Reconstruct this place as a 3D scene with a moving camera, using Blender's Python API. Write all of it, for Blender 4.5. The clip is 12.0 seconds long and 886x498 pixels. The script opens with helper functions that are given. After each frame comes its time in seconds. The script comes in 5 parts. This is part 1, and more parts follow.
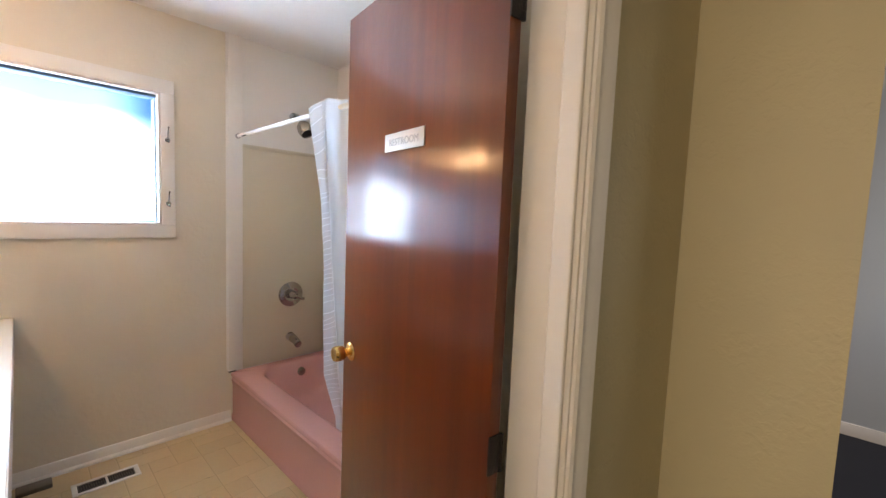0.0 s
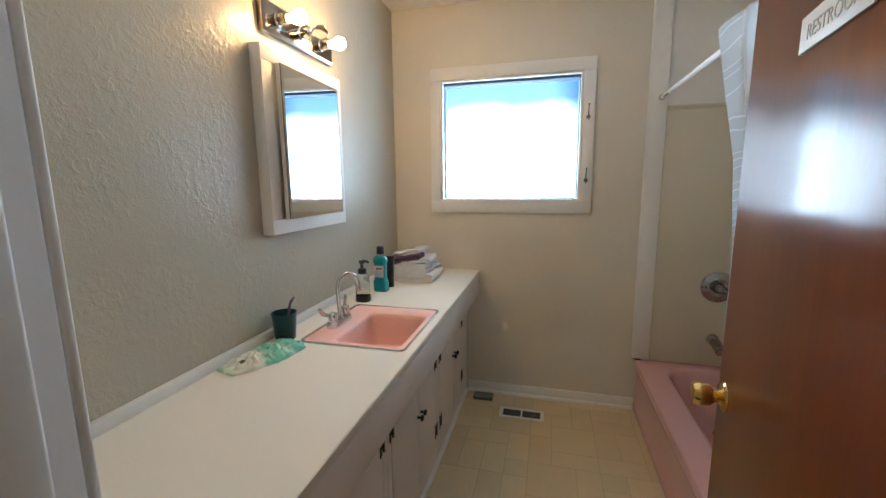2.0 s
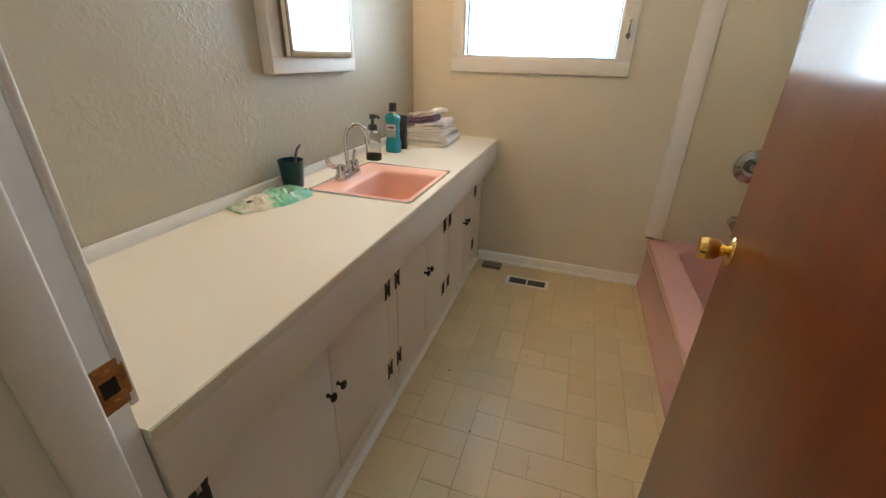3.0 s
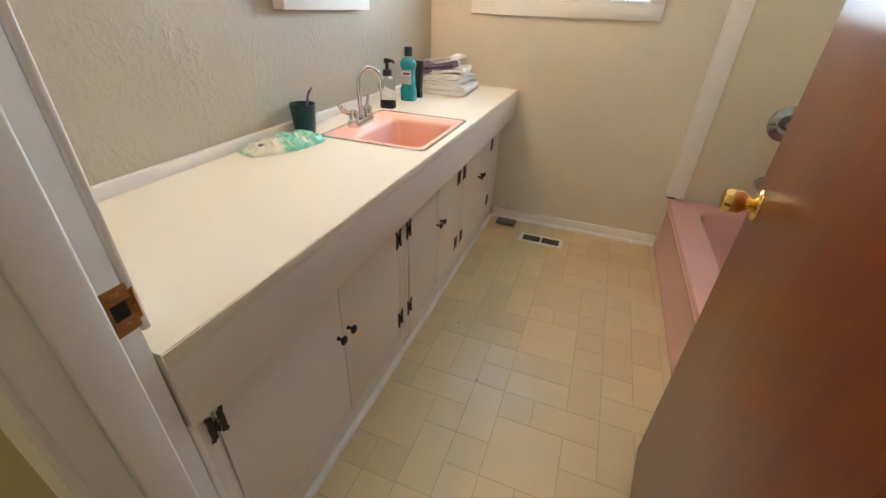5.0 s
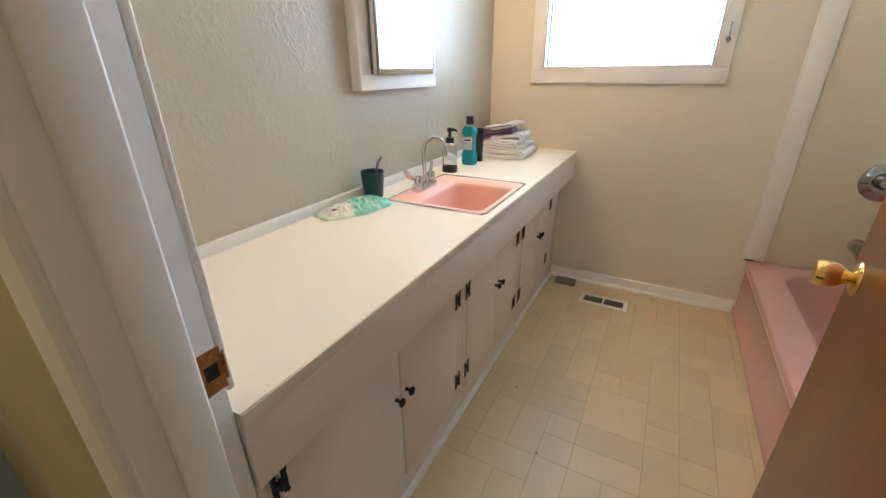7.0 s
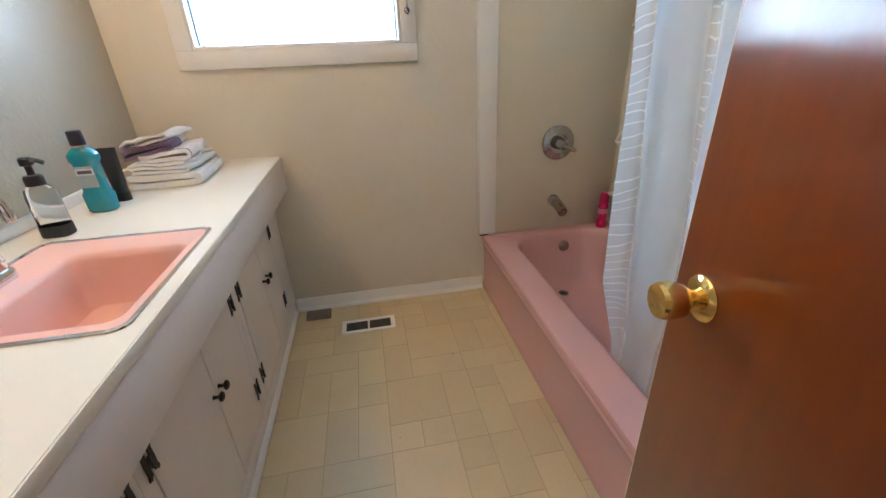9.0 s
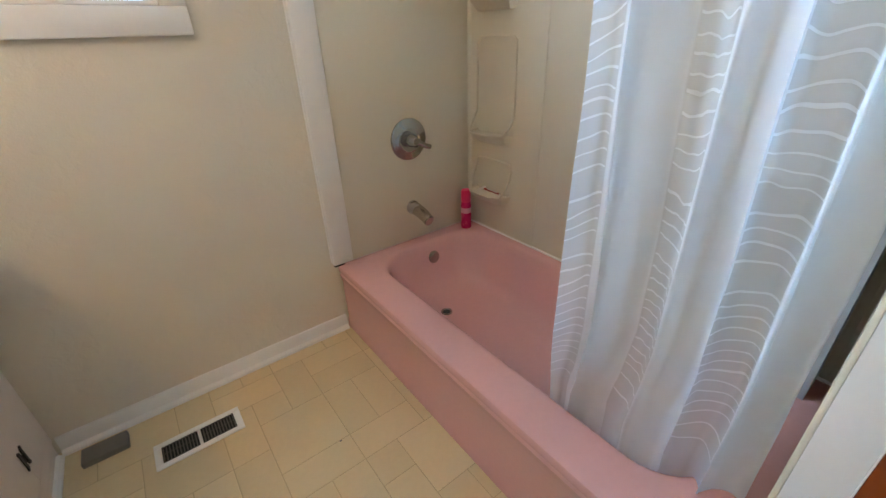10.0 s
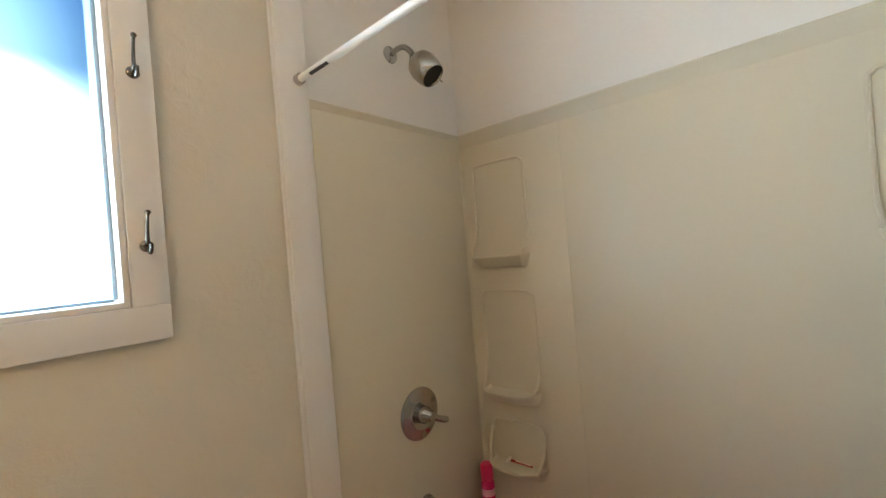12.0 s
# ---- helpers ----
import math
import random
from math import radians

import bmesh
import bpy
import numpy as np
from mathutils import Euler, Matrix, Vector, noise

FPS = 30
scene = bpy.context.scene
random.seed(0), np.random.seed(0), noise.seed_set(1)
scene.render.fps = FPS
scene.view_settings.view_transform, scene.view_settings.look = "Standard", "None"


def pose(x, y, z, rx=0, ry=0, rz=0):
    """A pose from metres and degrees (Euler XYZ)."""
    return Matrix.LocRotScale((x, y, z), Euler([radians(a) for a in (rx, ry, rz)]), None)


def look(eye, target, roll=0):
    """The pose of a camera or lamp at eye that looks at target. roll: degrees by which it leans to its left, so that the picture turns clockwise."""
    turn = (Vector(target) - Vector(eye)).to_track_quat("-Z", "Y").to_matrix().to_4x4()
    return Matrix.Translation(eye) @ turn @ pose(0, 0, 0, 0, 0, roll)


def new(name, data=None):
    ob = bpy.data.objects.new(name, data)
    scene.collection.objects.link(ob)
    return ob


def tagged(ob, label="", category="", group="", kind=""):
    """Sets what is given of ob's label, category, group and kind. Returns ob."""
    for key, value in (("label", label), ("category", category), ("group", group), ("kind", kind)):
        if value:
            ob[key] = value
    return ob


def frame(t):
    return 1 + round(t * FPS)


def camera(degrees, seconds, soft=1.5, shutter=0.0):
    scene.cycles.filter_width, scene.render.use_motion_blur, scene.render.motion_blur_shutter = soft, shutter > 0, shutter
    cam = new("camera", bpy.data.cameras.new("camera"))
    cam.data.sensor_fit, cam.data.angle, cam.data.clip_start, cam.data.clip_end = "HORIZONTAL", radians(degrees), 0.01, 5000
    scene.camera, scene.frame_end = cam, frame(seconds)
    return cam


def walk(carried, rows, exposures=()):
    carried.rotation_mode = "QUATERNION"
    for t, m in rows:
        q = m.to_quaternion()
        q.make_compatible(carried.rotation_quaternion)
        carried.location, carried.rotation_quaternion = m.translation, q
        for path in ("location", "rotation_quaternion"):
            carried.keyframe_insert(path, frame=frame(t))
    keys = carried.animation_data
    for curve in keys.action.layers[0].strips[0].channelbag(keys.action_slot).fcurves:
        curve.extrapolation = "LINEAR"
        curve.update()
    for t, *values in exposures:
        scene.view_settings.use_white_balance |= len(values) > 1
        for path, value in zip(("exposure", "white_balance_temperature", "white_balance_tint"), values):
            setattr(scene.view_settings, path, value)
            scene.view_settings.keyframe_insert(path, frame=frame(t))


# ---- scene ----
cam = camera(95.0, 12.0)
PATH = [
    (0, (0.557, 0.15, 1.442), (2.0, 1.525, 1.278), 2.3),
    (0.3, (0.675, 0.128, 1.461), (1.677, 1.849, 1.271), 3.3),
    (0.5, (0.737, 0.116, 1.444), (1.404, 1.988, 1.219), 3.4),
    (0.8, (0.782, 0.179, 1.423), (1.104, 2.142, 1.218), 1.1),
    (1, (0.827, 0.231, 1.429), (1.035, 2.204, 1.181), 1.1),
    (1.5, (0.917, 0.315, 1.433), (0.7, 2.284, 1.155), 0.4),
    (2, (0.964, 0.36, 1.433), (0.464, 2.27, 1.117), -0.6),
    (2.5, (0.976, 0.378, 1.387), (0.437, 2.22, 0.826), 0.4),
    (3, (1.003, 0.385, 1.317), (0.458, 2.11, 0.465), 1.6),
    (3.2, (1.006, 0.389, 1.308), (0.462, 2.092, 0.372), 1.8),
    (5, (1.012, 0.389, 1.283), (0.436, 2.004, 0.253), 2.3),
    (5.5, (1.016, 0.392, 1.28), (0.401, 1.995, 0.255), 1.8),
    (6, (1.015, 0.391, 1.28), (0.36, 1.988, 0.269), 1.4),
    (6.5, (1.015, 0.38, 1.3), (0.265, 1.977, 0.357), 0.4),
    (6.7, (1.01, 0.37, 1.318), (0.119, 1.956, 0.487), -0.9),
    (8.3, (0.911, 0.619, 1.279), (0.693, 2.435, 0.470), 1.0),
    (8.5, (0.904, 0.681, 1.279), (0.877, 2.497, 0.441), 1.0),
    (9, (0.936, 0.951, 1.262), (1.242, 2.731, 0.403), -2.5),
    (9.5, (0.984, 1.229, 1.239), (1.517, 2.932, 0.336), -2.5),
    (10, (0.96, 1.46, 1.226), (2.015, 2.878, 0.29), -2.1),
    (10.1, (0.967, 1.506, 1.236), (2.138, 2.943, 0.487), -1.5),
    (10.4, (0.996, 1.596, 1.341), (2.326, 3.066, 1.078), -3.9),
    (10.5, (0.992, 1.632, 1.353), (2.331, 3.115, 1.258), -4.7),
    (11, (0.985, 1.767, 1.369), (2.533, 3.032, 1.438), -3.0),
    (11.5, (0.954, 1.898, 1.376), (2.561, 3.089, 1.398), -4.8),
    (12, (0.935, 1.946, 1.382), (2.442, 3.26, 1.395), -4.9),
]
EXPOSURE = [
    (0.0, 0.86, 7100, 22), (0.5, 0.40, 6700, 18), (1.0, 0.36, 6350, 18), (1.5, 0.28, 6300, 12), (2.0, 0.18, 6950, 12),
    (2.5, 0.24, 7300, 13), (3.0, 0.58, 8100, 13), (5.0, 1.04, 7750, 13), (6.5, 1.06, 7400, 13), (8.5, 0.72, 6800, 12),
    (9.0, 0.85, 6750, 13), (9.5, 0.99, 6700, 13), (10.0, 1.00, 6650, 12), (10.5, 0.53, 7100, 11), (11.0, 0.41, 7500, 10), (12.0, 0.60, 8000, 13),
]
walk(cam, [(t, look(eye, target, roll)) for t, eye, target, roll in PATH], EXPOSURE)

# ---- world and light ----
world = bpy.data.worlds.new("sky")
scene.world = world
world.use_nodes = True
wn = world.node_tree
sky = wn.nodes.new("ShaderNodeTexSky")
sky.sky_type, sky.sun_disc, sky.sun_elevation, sky.sun_rotation = "NISHITA", False, radians(40), radians(200)
wn.links.new(sky.outputs[0], wn.nodes["Background"].inputs[0])
wn.nodes["Background"].inputs[1].default_value = 0.10

BULB_GLOW = 150.0
WINDOW_GLOW = 12.5


def opening_light(name, at, turn, width, height, watts, colour):
    """An area lamp for daylight at an unseen opening of the hall or the room past it."""
    lamp = bpy.data.lights.new(name, "AREA")
    lamp.shape, lamp.size, lamp.size_y, lamp.energy, lamp.color = "RECTANGLE", width, height, watts, colour
    ob = new(name, lamp)
    ob.matrix_basis = pose(*at, 90, 0, turn)


# the hall's lamp is a made-up fill that brightens the hall walls
opening_light("hall_window_light", (-3.24, -0.02, 1.48), -90, 0.86, 1.10, 50.0, (1.0, 0.90, 0.74))
opening_light("far_window_light", (3.65, -1.14, 1.48), 0, 1.25, 1.10, 4.5, (0.75, 0.88, 1.0))


# ---- small helpers ----
def part(name, bm, material, parent=None, label="", smooth=True):
    me = bpy.data.meshes.new(name)
    bm.normal_update()
    bm.to_mesh(me)
    bm.free()
    if smooth:
        me.shade_smooth()
        me.set_sharp_from_angle(angle=radians(32))
    me.materials.append(material)
    ob = new(name, me)
    if parent is not None:
        ob.parent = parent
    return tagged(ob, label)


def thing(name, at, label, category, group="", turn=0.0):
    ob = new(name)
    ob.empty_display_size = 0.05
    ob.matrix_basis = pose(*at, 0, 0, turn)
    return tagged(ob, label, category, group)


def structure(name, bm, material, label, category):
    return tagged(part(name, bm, material, None, "", True), label, category, "", "structure")


def box(x0, y0, z0, x1, y1, z1, bevel=0.0, seg=2, bm=None):
    own = bmesh.new()
    r = bmesh.ops.create_cube(own, size=1.0)
    for v in r["verts"]:
        v.co = Vector((x0 + (v.co.x + 0.5) * (x1 - x0), y0 + (v.co.y + 0.5) * (y1 - y0), z0 + (v.co.z + 0.5) * (z1 - z0)))
    if bevel > 0:
        bmesh.ops.bevel(own, geom=own.edges[:], offset=bevel, segments=seg, profile=0.5, affect="EDGES")
    if bm is None:
        return own
    return join(bm, own)


def join(bm, other):
    me = bpy.data.meshes.new("join")
    other.to_mesh(me)
    other.free()
    bm.from_mesh(me)
    bpy.data.meshes.remove(me)
    return bm


def moved(bm, m):
    bmesh.ops.transform(bm, matrix=m, verts=bm.verts[:])
    return bm


def lathe(profile, segs=32, cap=True):
    """Turn (radius, height) pairs round z."""
    bm = bmesh.new()
    rings = []
    for r, z in profile:
        rings.append([bm.verts.new((r * math.cos(2 * math.pi * k / segs), r * math.sin(2 * math.pi * k / segs), z)) for k in range(segs)])
    for a, b in zip(rings, rings[1:]):
        for k in range(segs):
            bm.faces.new((a[k], a[(k + 1) % segs], b[(k + 1) % segs], b[k]))
    if cap:
        bm.faces.new(rings[0][::-1])
        bm.faces.new(rings[-1])
    return bm


def smooth_path(points, steps=6):
    """Catmull-Rom through the points."""
    p = [Vector(q) for q in points]
    p = [p[0] * 2 - p[1]] + p + [p[-1] * 2 - p[-2]]
    out = []
    for i in range(1, len(p) - 2):
        for k in range(steps):
            t = k / steps
            a, b, c, d = p[i - 1], p[i], p[i + 1], p[i + 2]
            out.append(0.5 * ((2 * b) + (c - a) * t + (2 * a - 5 * b + 4 * c - d) * t * t + (3 * b - a - 3 * c + d) * t ** 3))
    out.append(p[-2])
    return out


def tube(points, radius, segs=14, bm=None, flat=1.0):
    """A round bar along the points; radius is a number or one per point."""
    bm = bm or bmesh.new()
    pts = [Vector(q) for q in points]
    rad = radius if isinstance(radius, (list, tuple)) else [radius] * len(pts)
    rings, side = [], None
    for i, q in enumerate(pts):
        d = (pts[min(i + 1, len(pts) - 1)] - pts[max(i - 1, 0)]).normalized()
        if side is None:
            side = d.orthogonal().normalized()
        side = (side - d * side.dot(d)).normalized()
        up = d.cross(side)
        rings.append([bm.verts.new(q + rad[i] * (math.cos(2 * math.pi * k / segs) * side + flat * math.sin(2 * math.pi * k / segs) * up)) for k in range(segs)])
    for a, b in zip(rings, rings[1:]):
        for k in range(segs):
            bm.faces.new((a[k], a[(k + 1) % segs], b[(k + 1) % segs], b[k]))
    bm.faces.new(rings[0][::-1])
    bm.faces.new(rings[-1])
    return bm


def round_rect(x0, y0, x1, y1, r, z, seg=8):
    pts = []
    for cx, cy, a0 in ((x1 - r, y1 - r, 0), (x0 + r, y1 - r, 90), (x0 + r, y0 + r, 180), (x1 - r, y0 + r, 270)):
        for k in range(seg + 1):
            a = radians(a0 + 90 * k / seg)
            pts.append(Vector((cx + r * math.cos(a), cy + r * math.sin(a), z)))
    return pts


def loft(loops, cap_first=False, cap_last=False):
    bm = bmesh.new()
    rings = [[bm.verts.new(q) for q in loop] for loop in loops]
    n = len(rings[0])
    for a, b in zip(rings, rings[1:]):
        for k in range(n):
            bm.faces.new((a[k], a[(k + 1) % n], b[(k + 1) % n], b[k]))
    if cap_first:
        bm.faces.new(rings[0][::-1])
    if cap_last:
        bm.faces.new(rings[-1])
    return bm


def extrude_profile(points, along, thickness):
    """A closed flat outline (list of 3D points) given depth along a vector."""
    bm = bmesh.new()
    d = Vector(along).normalized() * thickness
    a = [bm.verts.new(Vector(q)) for q in points]
    b = [bm.verts.new(Vector(q) + d) for q in points]
    n = len(a)
    bm.faces.new(a)
    bm.faces.new(b[::-1])
    for k in range(n):
        bm.faces.new((a[k], b[k], b[(k + 1) % n], a[(k + 1) % n]))
    bmesh.ops.recalc_face_normals(bm, faces=bm.faces[:])
    return bm


# ---- materials ----
def nodes_of(name):
    m = bpy.data.materials.new(name)
    m.use_nodes = True
    nt = m.node_tree
    return m, nt, nt.nodes["Principled BSDF"]


def surface(name, colour, rough=0.5, metal=0.0, vary=0.08, scale=3.0, fine=60.0, bump=0.0, bump_scale=120.0, stretch=(1, 1, 1), coat=0.0, rough_vary=0.1, random_tint=0.0, sheen=0.0, placed=False):
    """Paint, enamel, metal and the like: two scales of noise in colour, one in gloss, and a relief."""
    m, nt, b = nodes_of(name)
    N, L = nt.nodes, nt.links
    tc = N.new("ShaderNodeTexCoord")
    mp = N.new("ShaderNodeMapping")
    mp.inputs["Scale"].default_value = stretch
    mp.inputs["Location"].default_value = (0.371, 0.417, 0.533)
    where = N.new("ShaderNodeNewGeometry").outputs["Position"] if placed else tc.outputs["Object"]
    L.new(where, mp.inputs["Vector"])
    big = N.new("ShaderNodeTexNoise")
    big.inputs["Scale"].default_value, big.inputs["Detail"].default_value = scale, 4
    small = N.new("ShaderNodeTexNoise")
    small.inputs["Scale"].default_value, small.inputs["Detail"].default_value = fine, 3
    for t in (big, small):
        L.new(mp.outputs[0], t.inputs["Vector"])
    mix = N.new("ShaderNodeMath")
    mix.operation = "MULTIPLY_ADD"
    mix.inputs[1].default_value = 0.45
    L.new(small.outputs["Fac"], mix.inputs[0])
    scaled = N.new("ShaderNodeMath")
    scaled.operation = "MULTIPLY"
    scaled.inputs[1].default_value = 0.55
    L.new(big.outputs["Fac"], scaled.inputs[0])
    L.new(scaled.outputs[0], mix.inputs[2])
    ramp = N.new("ShaderNodeMapRange")
    ramp.inputs["From Min"].default_value, ramp.inputs["From Max"].default_value = 0.2, 0.8
    ramp.inputs["To Min"].default_value, ramp.inputs["To Max"].default_value = 1 - vary, 1 + vary
    L.new(mix.outputs[0], ramp.inputs["Value"])
    value = ramp.outputs[0]
    if random_tint:
        info = N.new("ShaderNodeObjectInfo")
        rr = N.new("ShaderNodeMapRange")
        rr.inputs["To Min"].default_value, rr.inputs["To Max"].default_value = 1 - random_tint, 1 + random_tint
        L.new(info.outputs["Random"], rr.inputs["Value"])
        mul = N.new("ShaderNodeMath")
        mul.operation = "MULTIPLY"
        L.new(value, mul.inputs[0])
        L.new(rr.outputs[0], mul.inputs[1])
        value = mul.outputs[0]
    hue = N.new("ShaderNodeHueSaturation")
    hue.inputs["Color"].default_value = (*colour, 1)
    L.new(value, hue.inputs["Value"])
    L.new(hue.outputs[0], b.inputs["Base Color"])
    rg = N.new("ShaderNodeMapRange")
    rg.inputs["From Min"].default_value, rg.inputs["From Max"].default_value = 0.15, 0.85
    rg.inputs["To Min"].default_value, rg.inputs["To Max"].default_value = max(0.02, rough - rough_vary), min(1, rough + rough_vary)
    L.new(big.outputs["Fac"], rg.inputs["Value"])
    L.new(rg.outputs[0], b.inputs["Roughness"])
    b.inputs["Metallic"].default_value = metal
    b.inputs["Coat Weight"].default_value = coat
    b.inputs["Coat Roughness"].default_value = 0.08
    b.inputs["Sheen Weight"].default_value = sheen
    if bump:
        bn = N.new("ShaderNodeTexNoise")
        bn.inputs["Scale"].default_value, bn.inputs["Detail"].default_value = bump_scale, 3
        L.new(mp.outputs[0], bn.inputs["Vector"])
        bp = N.new("ShaderNodeBump")
        bp.inputs["Strength"].default_value, bp.inputs["Distance"].default_value = 1.0, bump
        L.new(bn.outputs["Fac"], bp.inputs["Height"])
        L.new(bp.outputs[0], b.inputs["Normal"])
    return m


def plaster(name, colour, relief, rough=0.55, size=45):
    """Painted skip-trowel plaster: raised flat dabs over a fine orange peel."""
    m, nt, b = nodes_of(name)
    N, L = nt.nodes, nt.links
    tc = N.new("ShaderNodeTexCoord")
    big = N.new("ShaderNodeTexNoise")
    big.inputs["Scale"].default_value, big.inputs["Detail"].default_value = 1.6, 5
    dabs = N.new("ShaderNodeTexNoise")
    dabs.inputs["Scale"].default_value, dabs.inputs["Detail"].default_value, dabs.inputs["Distortion"].default_value = size, 3, 0.5
    peel = N.new("ShaderNodeTexNoise")
    peel.inputs["Scale"].default_value, peel.inputs["Detail"].default_value = 190, 2
    for t in (big, dabs, peel):
        L.new(tc.outputs["Object"], t.inputs["Vector"])
    flat = N.new("ShaderNodeMapRange")
    flat.interpolation_type = "SMOOTHSTEP"
    flat.inputs["From Min"].default_value, flat.inputs["From Max"].default_value = 0.34, 0.76
    L.new(dabs.outputs["Fac"], flat.inputs["Value"])
    patch = N.new("ShaderNodeTexNoise")
    patch.inputs["Scale"].default_value, patch.inputs["Detail"].default_value = 6.5, 3
    L.new(tc.outputs["Object"], patch.inputs["Vector"])
    mask = N.new("ShaderNodeMapRange")
    mask.inputs["From Min"].default_value, mask.inputs["From Max"].default_value = 0.38, 0.66
    mask.inputs["To Min"].default_value = 0.12
    L.new(patch.outputs["Fac"], mask.inputs["Value"])
    dab = N.new("ShaderNodeMath")
    dab.operation = "MULTIPLY"
    L.new(flat.outputs[0], dab.inputs[0])
    L.new(mask.outputs[0], dab.inputs[1])
    add = N.new("ShaderNodeMath")
    add.operation = "MULTIPLY_ADD"
    add.inputs[1].default_value = 0.4
    L.new(peel.outputs["Fac"], add.inputs[0])
    L.new(dab.outputs[0], add.inputs[2])
    bp = N.new("ShaderNodeBump")
    bp.inputs["Strength"].default_value, bp.inputs["Distance"].default_value = 1.0, relief
    L.new(add.outputs[0], bp.inputs["Height"])
    L.new(bp.outputs[0], b.inputs["Normal"])
    mr = N.new("ShaderNodeMapRange")
    mr.inputs["From Min"].default_value, mr.inputs["From Max"].default_value = 0.3, 0.7
    mr.inputs["To Min"].default_value, mr.inputs["To Max"].default_value = 0.95, 1.05
    L.new(big.outputs["Fac"], mr.inputs["Value"])
    hue = N.new("ShaderNodeHueSaturation")
    hue.inputs["Color"].default_value = (*colour, 1)
    L.new(mr.outputs[0], hue.inputs["Value"])
    L.new(hue.outputs[0], b.inputs["Base Color"])
    b.inputs["Roughness"].default_value = rough
    return m


def wood(name, dark, light, rough=0.285):
    """Varnished veneer, the grain along z, with lapped gloss."""
    m, nt, b = nodes_of(name)
    N, L = nt.nodes, nt.links
    tc = N.new("ShaderNodeTexCoord")
    mp = N.new("ShaderNodeMapping")
    mp.inputs["Scale"].default_value = (9, 9, 0.30)
    mp.inputs["Location"].default_value = (3.37, 1.21, 0.43)
    L.new(tc.outputs["Object"], mp.inputs["Vector"])
    g = N.new("ShaderNodeTexNoise")
    g.inputs["Scale"].default_value, g.inputs["Detail"].default_value, g.inputs["Distortion"].default_value = 1.3, 3, 0.25
    L.new(mp.outputs[0], g.inputs["Vector"])
    mp2 = N.new("ShaderNodeMapping")
    mp2.inputs["Scale"].default_value = (70, 70, 1.2)
    mp2.inputs["Location"].default_value = (5.41, 2.63, 0.77)
    L.new(tc.outputs["Object"], mp2.inputs["Vector"])
    pore = N.new("ShaderNodeTexNoise")
    pore.inputs["Scale"].default_value, pore.inputs["Detail"].default_value = 1.0, 1
    L.new(mp2.outputs[0], pore.inputs["Vector"])
    add = N.new("ShaderNodeMath")
    add.operation = "MULTIPLY_ADD"
    add.inputs[1].default_value = 0.30
    L.new(pore.outputs["Fac"], add.inputs[0])
    L.new(g.outputs["Fac"], add.inputs[2])
    ramp = N.new("ShaderNodeValToRGB")
    ramp.color_ramp.elements[0].position, ramp.color_ramp.elements[0].color = 0.15, (*dark, 1)
    ramp.color_ramp.elements[1].position, ramp.color_ramp.elements[1].color = 0.95, (*light, 1)
    L.new(add.outputs[0], ramp.inputs[0])
    L.new(ramp.outputs[0], b.inputs["Base Color"])
    b.inputs["Roughness"].default_value = rough
    b.inputs["Specular IOR Level"].default_value = 0.6
    b.inputs["Anisotropic"].default_value = 0.97
    tang = N.new("ShaderNodeTangent")
    tang.direction_type, tang.uv_map = "UV_MAP", "face"
    L.new(tang.outputs[0], b.inputs["Tangent"])
    # lap marks in the varnish
    lap = N.new("ShaderNodeTexNoise")
    lap.inputs["Scale"].default_value, lap.inputs["Detail"].default_value = 26, 3
    mp4 = N.new("ShaderNodeMapping")
    mp4.inputs["Scale"].default_value = (1, 1, 0.6)
    mp4.inputs["Location"].default_value = (0.371, 0.417, 0.533)
    L.new(tc.outputs["Object"], mp4.inputs["Vector"])
    L.new(mp4.outputs[0], lap.inputs["Vector"])
    bp = N.new("ShaderNodeBump")
    bp.inputs["Strength"].default_value, bp.inputs["Distance"].default_value = 1.0, 0.0005
    L.new(lap.outputs["Fac"], bp.inputs["Height"])
    L.new(bp.outputs[0], b.inputs["Normal"])
    L.new(bp.outputs[0], b.inputs["Coat Normal"])
    b.inputs["Coat Weight"].default_value, b.inputs["Coat Roughness"].default_value = 0.4, 0.14
    return m


def glass(name, colour=(1, 1, 1), rough=0.0, ior=1.45):
    m, nt, b = nodes_of(name)
    b.inputs["Base Color"].default_value = (*colour, 1)
    b.inputs["Transmission Weight"].default_value = 1.0
    b.inputs["Roughness"].default_value = rough
    b.inputs["IOR"].default_value = ior
    return m


def glow(name, colour, strength):
    m, nt, b = nodes_of(name)
    b.inputs["Base Color"].default_value = (*colour, 1)
    b.inputs["Emission Color"].default_value = (*colour, 1)
    b.inputs["Emission Strength"].default_value = strength
    return m


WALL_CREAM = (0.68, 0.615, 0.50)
# same cream paint as M_WALL, shade put into its colour to offset the near bulbs
M_WALL_ROUGH_DIMMED = plaster("textured_cream_dimmed", (0.45, 0.405, 0.31), 0.0016, 0.34, 46)
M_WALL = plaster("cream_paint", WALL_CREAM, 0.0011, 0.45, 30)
M_HALL = plaster("hall_paint", (0.47, 0.41, 0.25), 0.0012, 0.55)
M_CEIL = surface("ceiling_white", (0.84, 0.82, 0.79), 0.8, vary=0.03, bump=0.002, bump_scale=70)
M_TRIM = surface("white_trim_paint", (0.78, 0.75, 0.70), 0.55, vary=0.03, fine=25, bump=0.0005, bump_scale=40)
M_CAB = surface("white_cabinet_paint", (0.78, 0.72, 0.67), 0.38, vary=0.03, fine=25, bump=0.0006, bump_scale=45, stretch=(1, 1, 2))
M_SURROUND = surface("off_white_acrylic", (0.62, 0.56, 0.43), 0.45, vary=0.012, rough_vary=0.015)
